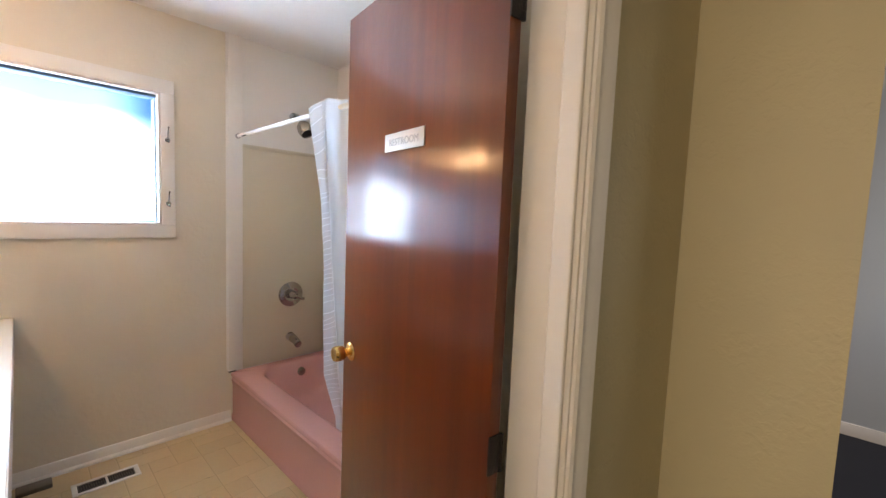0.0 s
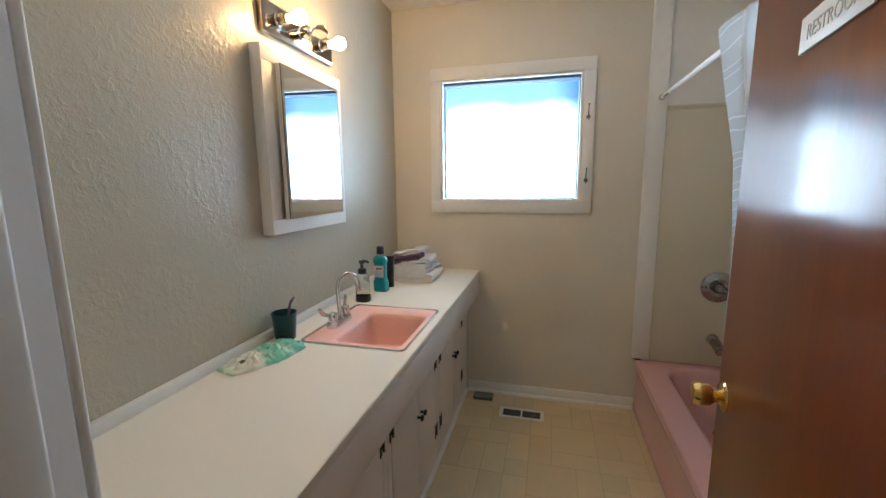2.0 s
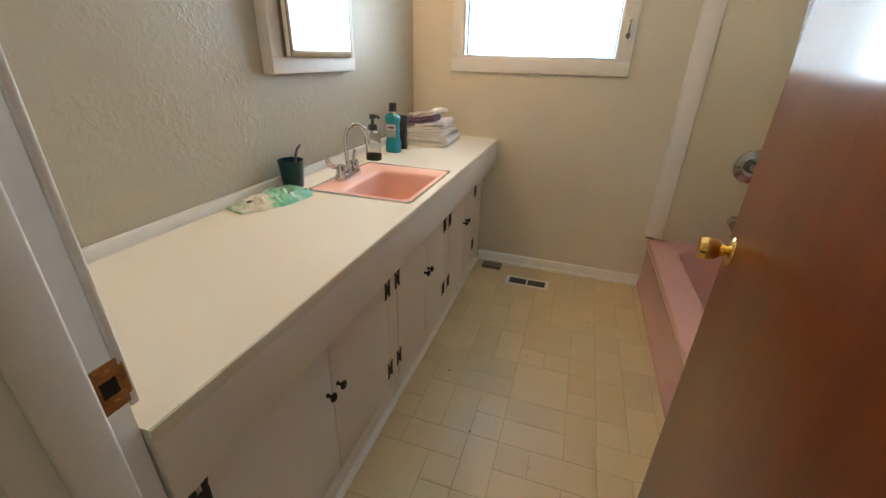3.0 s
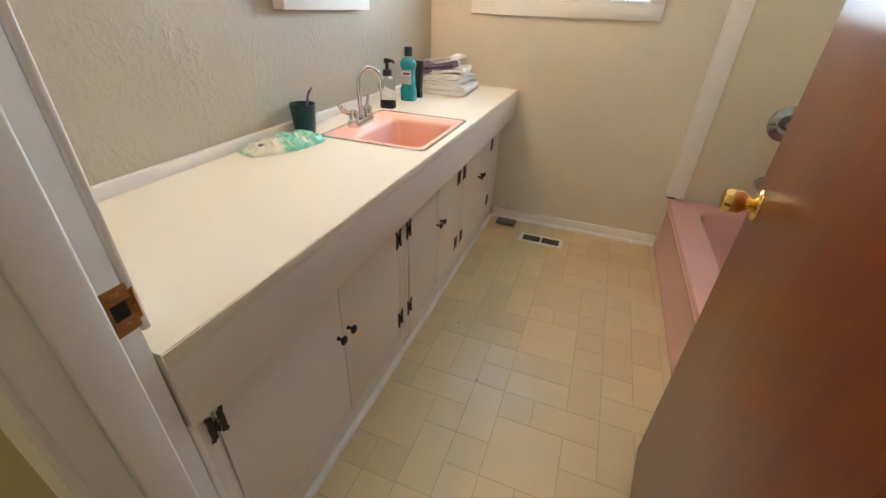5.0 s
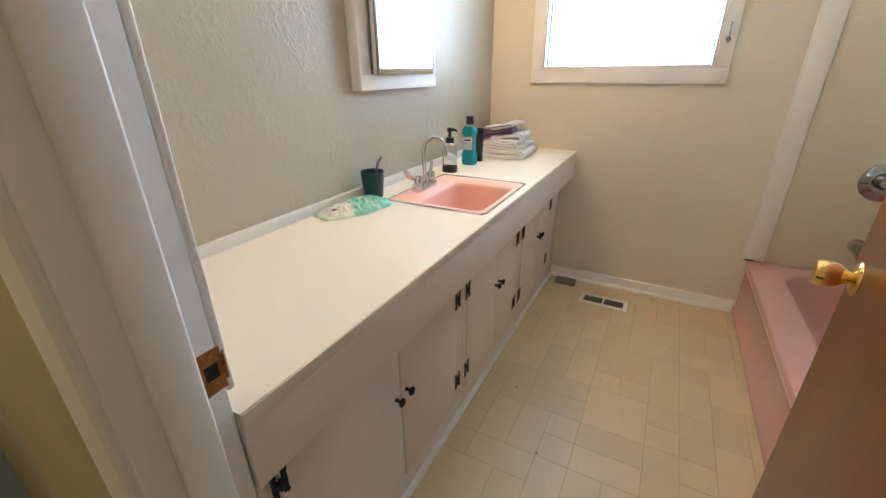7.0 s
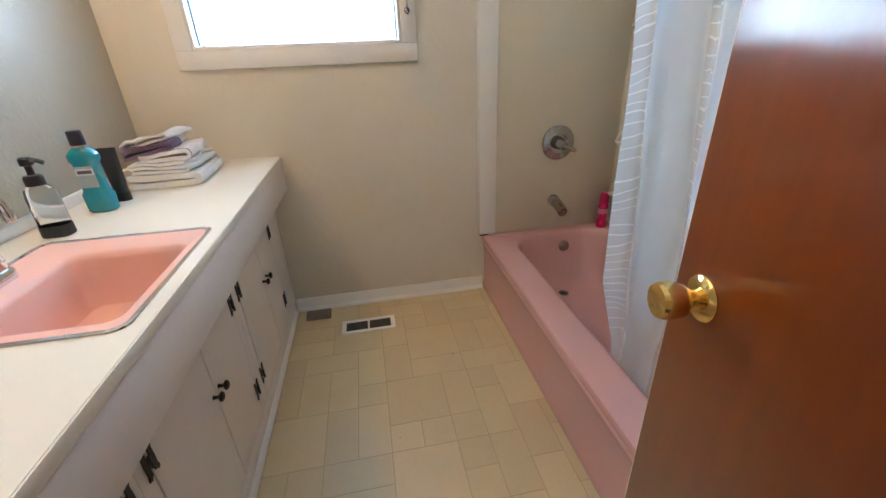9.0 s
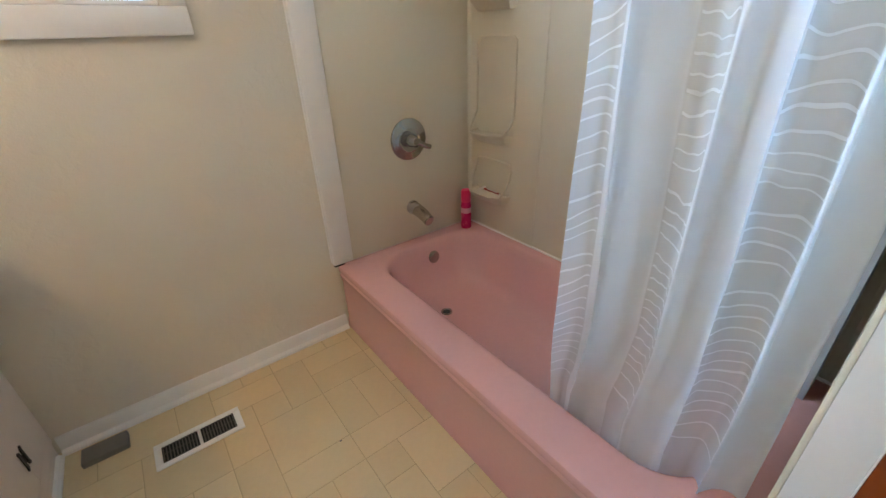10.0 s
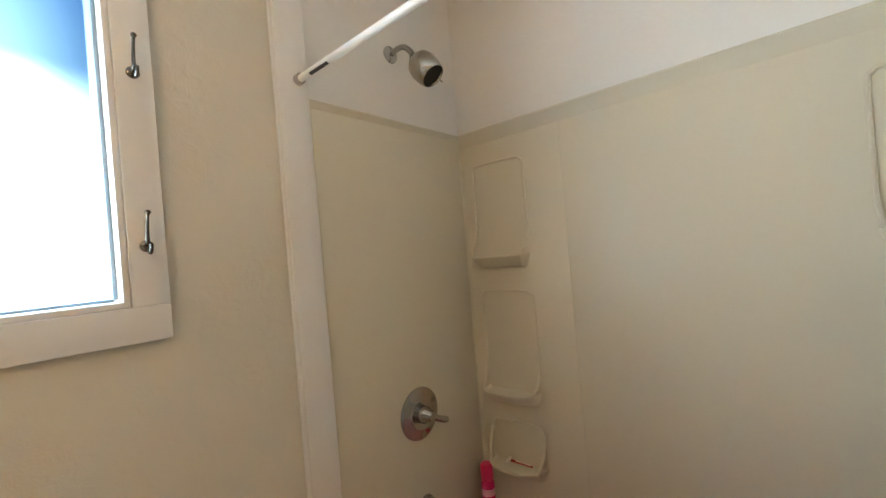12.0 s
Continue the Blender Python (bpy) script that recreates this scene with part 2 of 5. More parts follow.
M_UPPER = surface("white_alcove_paint", (0.76, 0.73, 0.68), 0.5, vary=0.02, bump=0.0008, bump_scale=90)
M_TUB = surface("pink_enamel", (0.66, 0.36, 0.34), 0.16, vary=0.04, rough_vary=0.03, coat=0.4)
M_SINK = surface("peach_enamel", (0.82, 0.47, 0.39), 0.42, vary=0.03, rough_vary=0.05)
M_COUNTER = surface("cream_laminate", (0.80, 0.75, 0.64), 0.3, vary=0.012, scale=4, fine=300, rough_vary=0.02)
M_STEEL = surface("polished_chrome", (0.72, 0.72, 0.73), 0.1, 1.0, vary=0.04, rough_vary=0.05)
M_NICKEL = surface("brushed_nickel", (0.42, 0.40, 0.37), 0.25, 1.0, vary=0.06, rough_vary=0.08)
M_DARKNICKEL = surface("dark_nickel", (0.16, 0.15, 0.14), 0.22, 1.0, vary=0.08)
M_SATIN = surface("satin_chrome", (0.40, 0.39, 0.38), 0.09, 1.0, vary=0.05)
M_BRASS = surface("polished_brass", (0.85, 0.58, 0.22), 0.13, 1.0, vary=0.06, rough_vary=0.06)
M_OLDBRASS = surface("worn_brass", (0.42, 0.20, 0.08), 0.42, 0.8, vary=0.45, scale=40, fine=160, rough_vary=0.15)
M_BLACK = surface("black_iron", (0.018, 0.015, 0.014), 0.4, 0.4, vary=0.2, bump=0.001, bump_scale=200)
M_DARK = surface("dark_void", (0.02, 0.018, 0.016), 0.8)
M_DOOR = wood("mahogany_veneer", (0.075, 0.0095, 0.0014), (0.190, 0.034, 0.0042))
M_TILE = surface("tan_vinyl", (0.635, 0.485, 0.275), 0.325, vary=0.06, scale=9, fine=60, bump=0.0003, bump_scale=90, random_tint=0.06, rough_vary=0.03, placed=True)
M_GROUT = surface("vinyl_joint", (0.47, 0.35, 0.19), 0.5, vary=0.12, scale=6)
M_CARPET = surface("dark_carpet", (0.05, 0.05, 0.06), 0.95, vary=0.3, fine=300, bump=0.006, bump_scale=400)
M_GREYWALL = surface("far_room_paint", (0.42, 0.46, 0.48), 0.6, vary=0.03)
M_MIRROR = surface("mirror_silver", (0.70, 0.74, 0.76), 0.015, 1.0, vary=0.0, rough_vary=0.0)
M_GREY = surface("grey_plastic", (0.17, 0.145, 0.12), 0.5, vary=0.1)
M_GRILLE = surface("brown_grille", (0.10, 0.085, 0.07), 0.5, vary=0.2)


def backdrop_material():
    """Bright overcast distance, the blue shade of an unbuilt eave painted along the top."""
    m, nt, b = nodes_of("bright_outdoors")
    N, L = nt.nodes, nt.links
    tc = N.new("ShaderNodeTexCoord")
    sep = N.new("ShaderNodeSeparateXYZ")
    L.new(tc.outputs["Object"], sep.inputs[0])
    nz = N.new("ShaderNodeTexNoise")
    nz.inputs["Scale"].default_value, nz.inputs["Detail"].default_value = 1.7, 2
    L.new(tc.outputs["Object"], nz.inputs["Vector"])
    ma = N.new("ShaderNodeMath")
    ma.operation = "MULTIPLY_ADD"
    ma.inputs[1].default_value = 0.22
    L.new(nz.outputs["Fac"], ma.inputs[0])
    L.new(sep.outputs["Z"], ma.inputs[2])
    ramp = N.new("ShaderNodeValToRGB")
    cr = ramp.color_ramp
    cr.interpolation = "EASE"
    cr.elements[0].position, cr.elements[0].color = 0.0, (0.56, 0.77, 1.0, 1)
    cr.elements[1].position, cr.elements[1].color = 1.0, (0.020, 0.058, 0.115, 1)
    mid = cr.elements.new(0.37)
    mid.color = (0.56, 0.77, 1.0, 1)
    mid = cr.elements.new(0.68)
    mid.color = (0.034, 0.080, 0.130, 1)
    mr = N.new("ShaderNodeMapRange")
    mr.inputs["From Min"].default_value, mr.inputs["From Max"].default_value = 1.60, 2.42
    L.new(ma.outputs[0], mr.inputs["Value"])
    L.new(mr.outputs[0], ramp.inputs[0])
    # the right side's glow is painted darker and bluer too
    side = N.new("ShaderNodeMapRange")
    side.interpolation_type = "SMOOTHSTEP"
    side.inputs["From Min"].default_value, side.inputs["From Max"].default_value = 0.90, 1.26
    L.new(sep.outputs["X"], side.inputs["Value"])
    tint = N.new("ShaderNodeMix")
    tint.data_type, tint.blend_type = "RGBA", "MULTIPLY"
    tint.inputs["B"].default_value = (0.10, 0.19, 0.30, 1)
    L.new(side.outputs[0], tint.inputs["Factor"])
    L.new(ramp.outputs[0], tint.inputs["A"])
    em = N.new("ShaderNodeEmission")
    em.inputs["Strength"].default_value = WINDOW_GLOW
    L.new(tint.outputs["Result"], em.inputs["Color"])
    L.new(em.outputs[0], N["Material Output"].inputs["Surface"])
    return m


M_OUT = backdrop_material()
M_PANE = glass("frosted_pane", (0.95, 0.98, 1.0), 0.25, 1.08)
M_BULB = glow("lit_bulb", (1.0, 0.66, 0.33), BULB_GLOW)

# ---- setting ----
WX, EX = -0.055, 2.295          # vanity wall, alcove back wall
SY, NY = 0.63, 3.0              # door wall (room face), window wall
HY = 0.505                      # door wall (hall face)
CEIL = 2.53
JL, JR = 0.512, 1.310           # clear door opening
HEAD = 2.105
CT, CF, FACE = 0.86, 0.526, 0.442     # worktop height, its front, the cabinet faces

floor = structure("floor", box(WX - 0.1, HY - 0.02, -0.08, EX + 0.1, NY + 0.1, -0.0012), M_GROUT, "tan vinyl floor embossed with mixed rectangular tiles", "floor")
structure("ceiling", box(WX - 0.1, HY - 0.1, CEIL, EX + 0.1, NY + 0.15, CEIL + 0.1), M_CEIL, "plain white painted bathroom ceiling", "ceiling")
structure("wall_west", box(WX - 0.1, SY - 0.125, -0.05, WX, NY + 0.15, CEIL + 0.05), M_WALL_ROUGH_DIMMED, "cream wall with heavy trowelled plaster texture, its colour dimmed against the bulb light", "wall")

# window wall with its opening
OX0, OX1, OZ0, OZ1 = 0.272, 1.138, 1.322, 2.078
wn_bm = box(WX, NY, -0.05, OX0, NY + 0.15, CEIL)
box(OX1, NY, -0.05, EX + 0.1, NY + 0.15, CEIL, bm=wn_bm)
box(OX0, NY, -0.05, OX1, NY + 0.15, OZ0, bm=wn_bm)
box(OX0, NY, OZ1, OX1, NY + 0.15, CEIL, bm=wn_bm)
structure("wall_north", wn_bm, M_WALL, "smooth cream painted wall round the window", "wall")

structure("wall_east", box(EX, 1.36, -0.05, EX + 0.1, NY, CEIL), M_UPPER, "white painted wall above the bath surround", "wall")
structure("wall_alcove_end", box(1.50, 1.36, -0.05, EX, 1.455, CEIL), M_UPPER, "white painted end wall of the bath alcove", "wall")
structure("wall_behind_door", box(1.50, SY, -0.05, 1.60, 1.36, CEIL), M_WALL, "cream wall behind the open door", "wall")
structure("wall_alcove_head", box(1.588, NY - 0.006, 1.86, EX, NY, CEIL), M_UPPER, "white painted wall above the shower panel", "wall")

ws = box(WX, HY, -0.05, JL - 0.02, SY, CEIL)
box(JR + 0.02, HY, -0.05, 2.05, SY, CEIL, bm=ws)
box(JL - 0.02, HY, HEAD + 0.02, JR + 0.02, SY, CEIL, bm=ws)
structure("wall_south", ws, M_HALL, "beige wall holding the bathroom doorway", "wall")
structure("wall_south_lining", box(WX, SY, 0.0, JL - 0.085, SY + 0.003, CEIL), M_WALL, "cream painted room side of the door wall", "wall")

# hall and the room past it
structure("hall_floor", box(-3.2, -1.1, -0.08, 5.0, HY - 0.02, -0.001), M_CARPET, "dark carpet of the hall", "floor")
structure("hall_ceiling", box(-3.2, -1.1, CEIL, 5.0, HY - 0.1, CEIL + 0.1), M_CEIL, "white hall ceiling", "ceiling")
structure("hall_wall_end", box(2.05, 0.09, -0.05, 2.16, SY, CEIL), M_HALL, "beige end wall of the hall", "wall")
structure("hall_wall_south", box(-3.2, -1.2, -0.05, 2.6, -1.1, CEIL), M_HALL, "beige hall wall facing the bathroom", "wall")
# this opening is made up too, a place for the hall fill lamp
hw = box(-3.3, -1.2, -0.05, -3.2, -0.46, CEIL)
box(-3.3, 0.42, -0.05, -3.2, SY, CEIL, bm=hw)
box(-3.3, -0.46, -0.05, -3.2, 0.42, 0.9, bm=hw)
box(-3.3, -0.46, 2.05, -3.2, 0.42, CEIL, bm=hw)
structure("hall_wall_west", hw, M_HALL, "unseen beige hall wall with an opening added for the fill light", "wall")
structure("hall_wall_west_return", box(-3.2, HY, -0.05, WX - 0.1, SY, CEIL), M_HALL, "beige hall wall beside the bathroom", "wall")
# added stub, keeps the hall lamp off the wall and casing left of the door
structure("hall_wall_pier", box(-0.50, 0.30, -0.05, -0.40, HY, CEIL), M_GREYWALL, "grey-blue stub added out of view to shade the hall side of the doorway", "wall")
structure("far_room_wall_east", box(4.6, -1.1, -0.05, 4.7, 1.6, CEIL), M_GREYWALL, "blue-grey wall of the room past the hall", "wall")
structure("far_room_wall_north", box(2.16, 1.5, -0.05, 4.6, 1.6, CEIL), M_GREYWALL, "blue-grey side wall of the room past the hall", "wall")
fr = box(2.6, -1.2, -0.05, 3.0, -1.1, CEIL)
box(4.3, -1.2, -0.05, 4.7, -1.1, CEIL, bm=fr)
box(3.0, -1.2, -0.05, 4.3, -1.1, 0.9, bm=fr)
box(3.0, -1.2, 2.05, 4.3, -1.1, CEIL, bm=fr)
structure("far_room_wall_south", fr, M_GREYWALL, "blue-grey wall with a window opening", "wall")
structure("far_room_baseboard", box(4.585, -1.1, 0.0, 4.6, 1.5, 0.09, 0.004), M_TRIM, "white baseboard in the room past the hall", "baseboard")
structure("far_room_floor", box(2.16, HY - 0.02, -0.08, 4.7, 1.6, -0.001), M_CARPET, "dark carpet in the room past the hall", "floor")
structure("far_room_ceiling", box(2.16, HY - 0.1, CEIL, 4.7, 1.6, CEIL + 0.1), M_CEIL, "white ceiling of the room past the hall", "ceiling")

# baseboard under the window: flat board and a quarter-round shoe
bb = extrude_profile([(0.45, NY, 0.0), (0.45, NY - 0.012, 0.0), (0.45, NY - 0.012, 0.058), (0.45, NY - 0.007, 0.068), (0.45, NY, 0.070)], (1, 0, 0), 1.515 - 0.45)
join(bb, extrude_profile([(0.45, NY - 0.0125, 0.0), (0.45, NY - 0.029, 0.0), (0.45, NY - 0.027, 0.009), (0.45, NY - 0.021, 0.015), (0.45, NY - 0.0125, 0.018)], (1, 0, 0), 1.515 - 0.45))
structure("baseboard", bb, M_TRIM, "white painted baseboard with a rounded shoe strip", "baseboard")

# trim board between wall and shower
cb = box(1.497, NY - 0.024, 0.345, 1.588, NY, CEIL, 0.003)
tube([(1.497, NY - 0.008, 0.36), (1.497, NY - 0.008, CEIL)], 0.008, 8, cb)
structure("trim", cb, M_TRIM, "white vertical trim board beside the bath", "trim")


def door_frame():
    """Jambs, stops and casings round the doorway."""
    top = HEAD
    for x0, x1, s in ((JL - 0.02, JL, 1), (JR, JR + 0.02, -1)):
        bm = box(x0, HY - 0.003, 0, x1, SY + (-0.001 if s > 0 else 0.012), top + 0.02, 0.002)
        inner = x1 if s > 0 else x0
        y0, y1 = (0.540, 0.598) if s > 0 else (0.512, 0.556)
        box(min(inner, inner + s * 0.012), y0, 0, max(inner, inner + s * 0.012), y1, top, 0.0045, 3, bm=bm)
        structure("door_jamb", bm, M_TRIM, "white painted door jamb with a stop strip", "trim")
    bm = box(JL, HY - 0.003, top, JR, SY + 0.012, top + 0.02, 0.002)
    box(JL, 0.545, top - 0.011, JR, 0.59, top, 0.003, bm=bm)
    structure("door_head", bm, M_TRIM, "white painted door head", "trim")

    def casing(x0, x1, y, d, z0, z1, flip):
        w = x1 - x0
        prof = [(0, 0), (0, 0.010), (0.008, 0.015), (0.022, 0.012), (0.030, 0.012), (0.044, 0.017), (w - 0.006, 0.017), (w, 0.012), (w, 0)]
        pts = [((x1 - a) if flip else (x0 + a), y + d * b, z0) for a, b in prof]
        return extrude_profile(pts, (0, 0, 1), z1 - z0)

    for y, d in ((HY - 0.003, -1), (SY + 0.012, 1)):
        room = d > 0
        wall = SY if room else HY
        if not room:
            structure("door_casing", casing(JL - 0.074, JL - 0.008, wall, d, 0, top + 0.07, True), M_TRIM, "white moulded door casing", "trim")
        else:
            structure("door_casing", box(JL - 0.066, wall + 0.0015, CT + 0.037, JL - 0.003, wall + 0.014, top + 0.004, 0.0035, 3), M_TRIM, "thin white room-side casing above the worktop", "trim")
            structure("door_casing", box(FACE + 0.004, wall + 0.0015, 0.0, JL - 0.003, wall + 0.014, CT - 0.166, 0.0035, 3), M_TRIM, "thin white room-side casing below the worktop", "trim")
        structure("door_casing", casing(JR + 0.008, JR + 0.090, wall, d, 0, top + 0.07, False), M_TRIM, "white moulded door casing", "trim")
        structure("door_casing", box(JL - 0.008, min(wall, wall + d * 0.016), top + 0.008, JR + 0.008, max(wall, wall + d * 0.016), top + 0.07, 0.004), M_TRIM, "white moulded head casing", "trim")


door_frame()


# ---- window ----
def window():
    w = new("window_1")
    tagged(w, "white framed fixed window with a frosted pane", "window", "", "structure")
    y = NY
    F0, F1, Z0, Z1 = 0.203, 1.207, 1.247, 2.153
    part("window_frame", box(F0, y - 0.022, Z0, F1, y, OZ0 - 0.001, 0.003), M_TRIM, w)
    part("window_frame", box(F0, y - 0.022, OZ1 + 0.001, F1, y, Z1, 0.003), M_TRIM, w)
    part("window_frame", box(F0, y - 0.022, OZ0 - 0.001, OX0 - 0.001, y, OZ1 + 0.001, 0.003), M_TRIM, w)
    part("window_frame", box(OX1 + 0.001, y - 0.022, OZ0 - 0.001, F1, y, OZ1 + 0.001, 0.003), M_TRIM, w)
    t = 0.012
    for a in ((OX0, y - 0.018, OZ0, OX1, y + 0.14, OZ0 + t), (OX0, y - 0.018, OZ1 - t, OX1, y + 0.14, OZ1), (OX0, y - 0.018, OZ0 + t, OX0 + t, y + 0.14, OZ1 - t), (OX1 - t, y - 0.018, OZ0 + t, OX1, y + 0.14, OZ1 - t)):
        part("window_reveal", box(*a, 0.002), M_TRIM, w, "white reveal")
    x0, x1, z0, z1 = OX0 + t, OX1 - t, OZ0 + t, OZ1 - t
    for a in ((x0, z0, x1, z0 + 0.006), (x0, z1 - 0.016, x1, z1), (x0, z0 + 0.006, x0 + 0.008, z1 - 0.016), (x1 - 0.008, z0 + 0.006, x1, z1 - 0.016)):
        part("sash", box(a[0], y + (0.012 if a[3] == z1 else 0.030 if a[1] > z0 else 0.070), a[1], a[2], y + 0.105, a[3], 0.002), surface_gasket if a[3] == z1 else M_SASH, w, "dark narrow head strip" if a[3] == z1 else "pale blue-grey metal sash")
    pane = part("pane", box(x0 + 0.008, y + 0.091, z0 + 0.008, x1 - 0.008, y + 0.096, z1 - 0.006), M_PANE, w, "frosted glass pane")
    pane.visible_shadow = False


surface_gasket = surface("sash_seal", (0.05, 0.10, 0.15), 0.7)
M_SASH = surface("sash_metal", (0.30, 0.42, 0.52), 0.45, vary=0.05)
window()
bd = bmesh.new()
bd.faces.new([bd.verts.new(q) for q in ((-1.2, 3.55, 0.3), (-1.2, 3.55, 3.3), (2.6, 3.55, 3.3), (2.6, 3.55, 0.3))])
structure("backdrop", bd, M_OUT, "bright overcast outdoors with blue shade painted along the top and right", "backdrop")


def hook(z, x=1.171):
    """A two-prong coat hook on the window frame."""
    h = thing("coat_hook", (x, NY - 0.022, z), "small dark nickel coat hook screwed to the window frame", "hook", "hooks on the window frame")
    part("base", moved(lathe([(0.0125, 0), (0.0125, 0.003), (0.009, 0.006), (0.004, 0.007)], 20), pose(0, 0, 0, 90)), M_DARKNICKEL, h)
    path = smooth_path([(0, -0.005, 0.002), (0, -0.014, 0.012), (0, -0.016, 0.030), (0, -0.022, 0.052), (0, -0.030, 0.066)])
    part("upper_prong", tube(path, [0.0042 - 0.0014 * k / len(path) for k in range(len(path))], 10), M_DARKNICKEL, h)
    tip = bmesh.new()
    bmesh.ops.create_uvsphere(tip, u_segments=12, v_segments=8, radius=0.0055)
    part("tip", moved(tip, pose(0, -0.031, 0.068)), M_DARKNICKEL, h)
    path = smooth_path([(0, -0.005, 0.0), (0, -0.016, -0.010), (0, -0.027, -0.016), (0, -0.036, -0.008), (0, -0.037, 0.002)])
    part("lower_prong", tube(path, 0.0038, 10), M_DARKNICKEL, h)
    return h


hook(1.815)
hook(1.447)


# ---- bathroom door, swung open into the room ----
DOOR_W, DOOR_T, DOOR_H = 0.765, 0.035, 2.09
door = tagged(new("door_1"), "open reddish mahogany flush door with white edges", "door", "", "structure")
door.matrix_basis = pose(1.264, 0.660, 0.012, 0, 0, -8.3)
# local: y runs from the hinge to the latch edge, the hall face looks to -x
panel = box(0.0, 0.0, 0.0, 0.0335, DOOR_W - 0.002, DOOR_H, 0.0015)
face = panel.loops.layers.uv.new("face")
for f in panel.faces:
    for lp in f.loops:
        lp[face].uv = (lp.vert.co.y + lp.vert.co.x, lp.vert.co.z)
part("panel", panel, M_DOOR, door, "reddish mahogany veneer")
part("latch_edge", box(0.0008, DOOR_W - 0.002, 0.0, 0.0172, DOOR_W, DOOR_H, 0.0006), M_TRIM, door, "white painted edge strip")
part("latch_edge", box(0.0180, DOOR_W - 0.002, 0.0, 0.0350, DOOR_W, DOOR_H, 0.0006), M_TRIM, door, "white painted edge strip")
part("room_face", box(0.0335, 0.002, 0.0, 0.0352, DOOR_W - 0.002, DOOR_H), M_TRIM, door, "white painted back face")
KZ = 0.933
knob = part("knob", moved(lathe([(0.005, -0.02), (0.0125, -0.02), (0.0118, 0.012), (0.015, 0.020), (0.0245, 0.031), (0.0272, 0.046), (0.0262, 0.058), (0.0235, 0.064), (0.0215, 0.0635), (0.012, 0.061), (0.0, 0.0605)], 36, False), pose(0, DOOR_W - 0.062, KZ, 0, -90, 0)), M_BRASS, door, "polished brass round knob")
part("rose", moved(lathe([(0.0335, 0), (0.0335, 0.002), (0.030, 0.006), (0.018, 0.010), (0.013, 0.0105)], 36), pose(0, 0, 0)), M_BRASS, knob, "brass rose")
knob.children[0].matrix_basis = pose(0, DOOR_W - 0.062, KZ, 0, -90, 0)
part("latch_plate", box(0.006, DOOR_W, KZ - 0.028, 0.029, DOOR_W + 0.0012, KZ + 0.028, 0.0005), M_BRASS, door, "brass latch plate")
part("latch_bolt", box(0.012, DOOR_W + 0.001, KZ - 0.009, 0.023, DOOR_W + 0.011, KZ + 0.009, 0.002), M_OLDBRASS, door, "brass latch bolt")
for hz in (0.24, 0.90, 1.885):
    hb = box(-0.003, -0.006, hz - 0.045, 0.030, -0.0005, hz + 0.045, 0.001)
    for k in range(5):
        tube([(0.034, -0.004, hz - 0.045 + 0.018 * k + 0.0008), (0.034, -0.004, hz - 0.045 + 0.018 * (k + 1) - 0.0008)], 0.006, 12, hb)
    part("hinge", hb, M_BLACK, door, "black butt hinge")

sign = thing("door_sign", (1.264, 0.660, 0.012), "small off-white plastic door sign with faint grey lettering", "sign", turn=-8.3)
part("plate", box(-0.0042, 0.288, 1.612, -0.0004, 0.492, 1.664, 0.0008), surface("sign_plastic", (0.72, 0.70, 0.64), 0.4, vary=0.03), sign)
M_INK = surface("grey_ink", (0.46, 0.45, 0.42), 0.5)
txt = bpy.data.curves.new("lettering", "FONT")
txt.align_x = "CENTER"
txt.body, txt.size, txt.extrude = "RESTROOM", 0.030, 0.0003
source = new("lettering_source", txt)
lettering = bpy.data.meshes.new_from_object(source.evaluated_get(bpy.context.evaluated_depsgraph_get()))
bpy.data.objects.remove(source)
lettering.materials.clear()
lettering.materials.append(M_INK)
lt = new("lettering", lettering)
lt.parent = sign
lt.matrix_basis = Matrix.Translation((-0.0046, 0.389, 1.627)) @ Matrix(((0, 0, -1, 0), (-1, 0, 0, 0), (0, 1, 0, 0), (0, 0, 0, 1)))

strike = thing("strike_plate", (JL, 0.6165, 0.945), "worn brass strike plate with paint chips on the jamb", "strike plate")
sp = box(-0.001, -0.018, -0.034, 0.0015, 0.016, -0.012, 0.001)
box(-0.001, -0.018, 0.012, 0.0015, 0.016, 0.034, 0.001, bm=sp)
box(-0.001, -0.018, -0.012, 0.0015, -0.011, 0.012, bm=sp)
box(-0.001, 0.009, -0.012, 0.0015, 0.016, 0.012, bm=sp)
part("plate", sp, M_OLDBRASS, strike)
part("lip", extrude_profile([(0.0015, 0.015, -0.022), (0.0015, 0.020, -0.022), (-0.002, 0.0235, -0.022), (-0.004, 0.0225, -0.022), (-0.001, 0.019, -0.022), (-0.001, 0.015, -0.022)], (0, 0, 1), 0.044), M_OLDBRASS, strike)
part("bolt_hole", box(-0.0008, -0.0115, -0.0125, 0.0004, 0.0095, 0.0125), M_DARK, strike, "dark bolt hole")
for z in (-0.023, 0.023):
    part("screw", moved(lathe([(0.0045, 0), (0.0038, 0.001), (0.0, 0.0014)], 12, False), pose(0.0014, 0, z, 0, 90, 0)), M_OLDBRASS, strike)


# ---- vanity ----


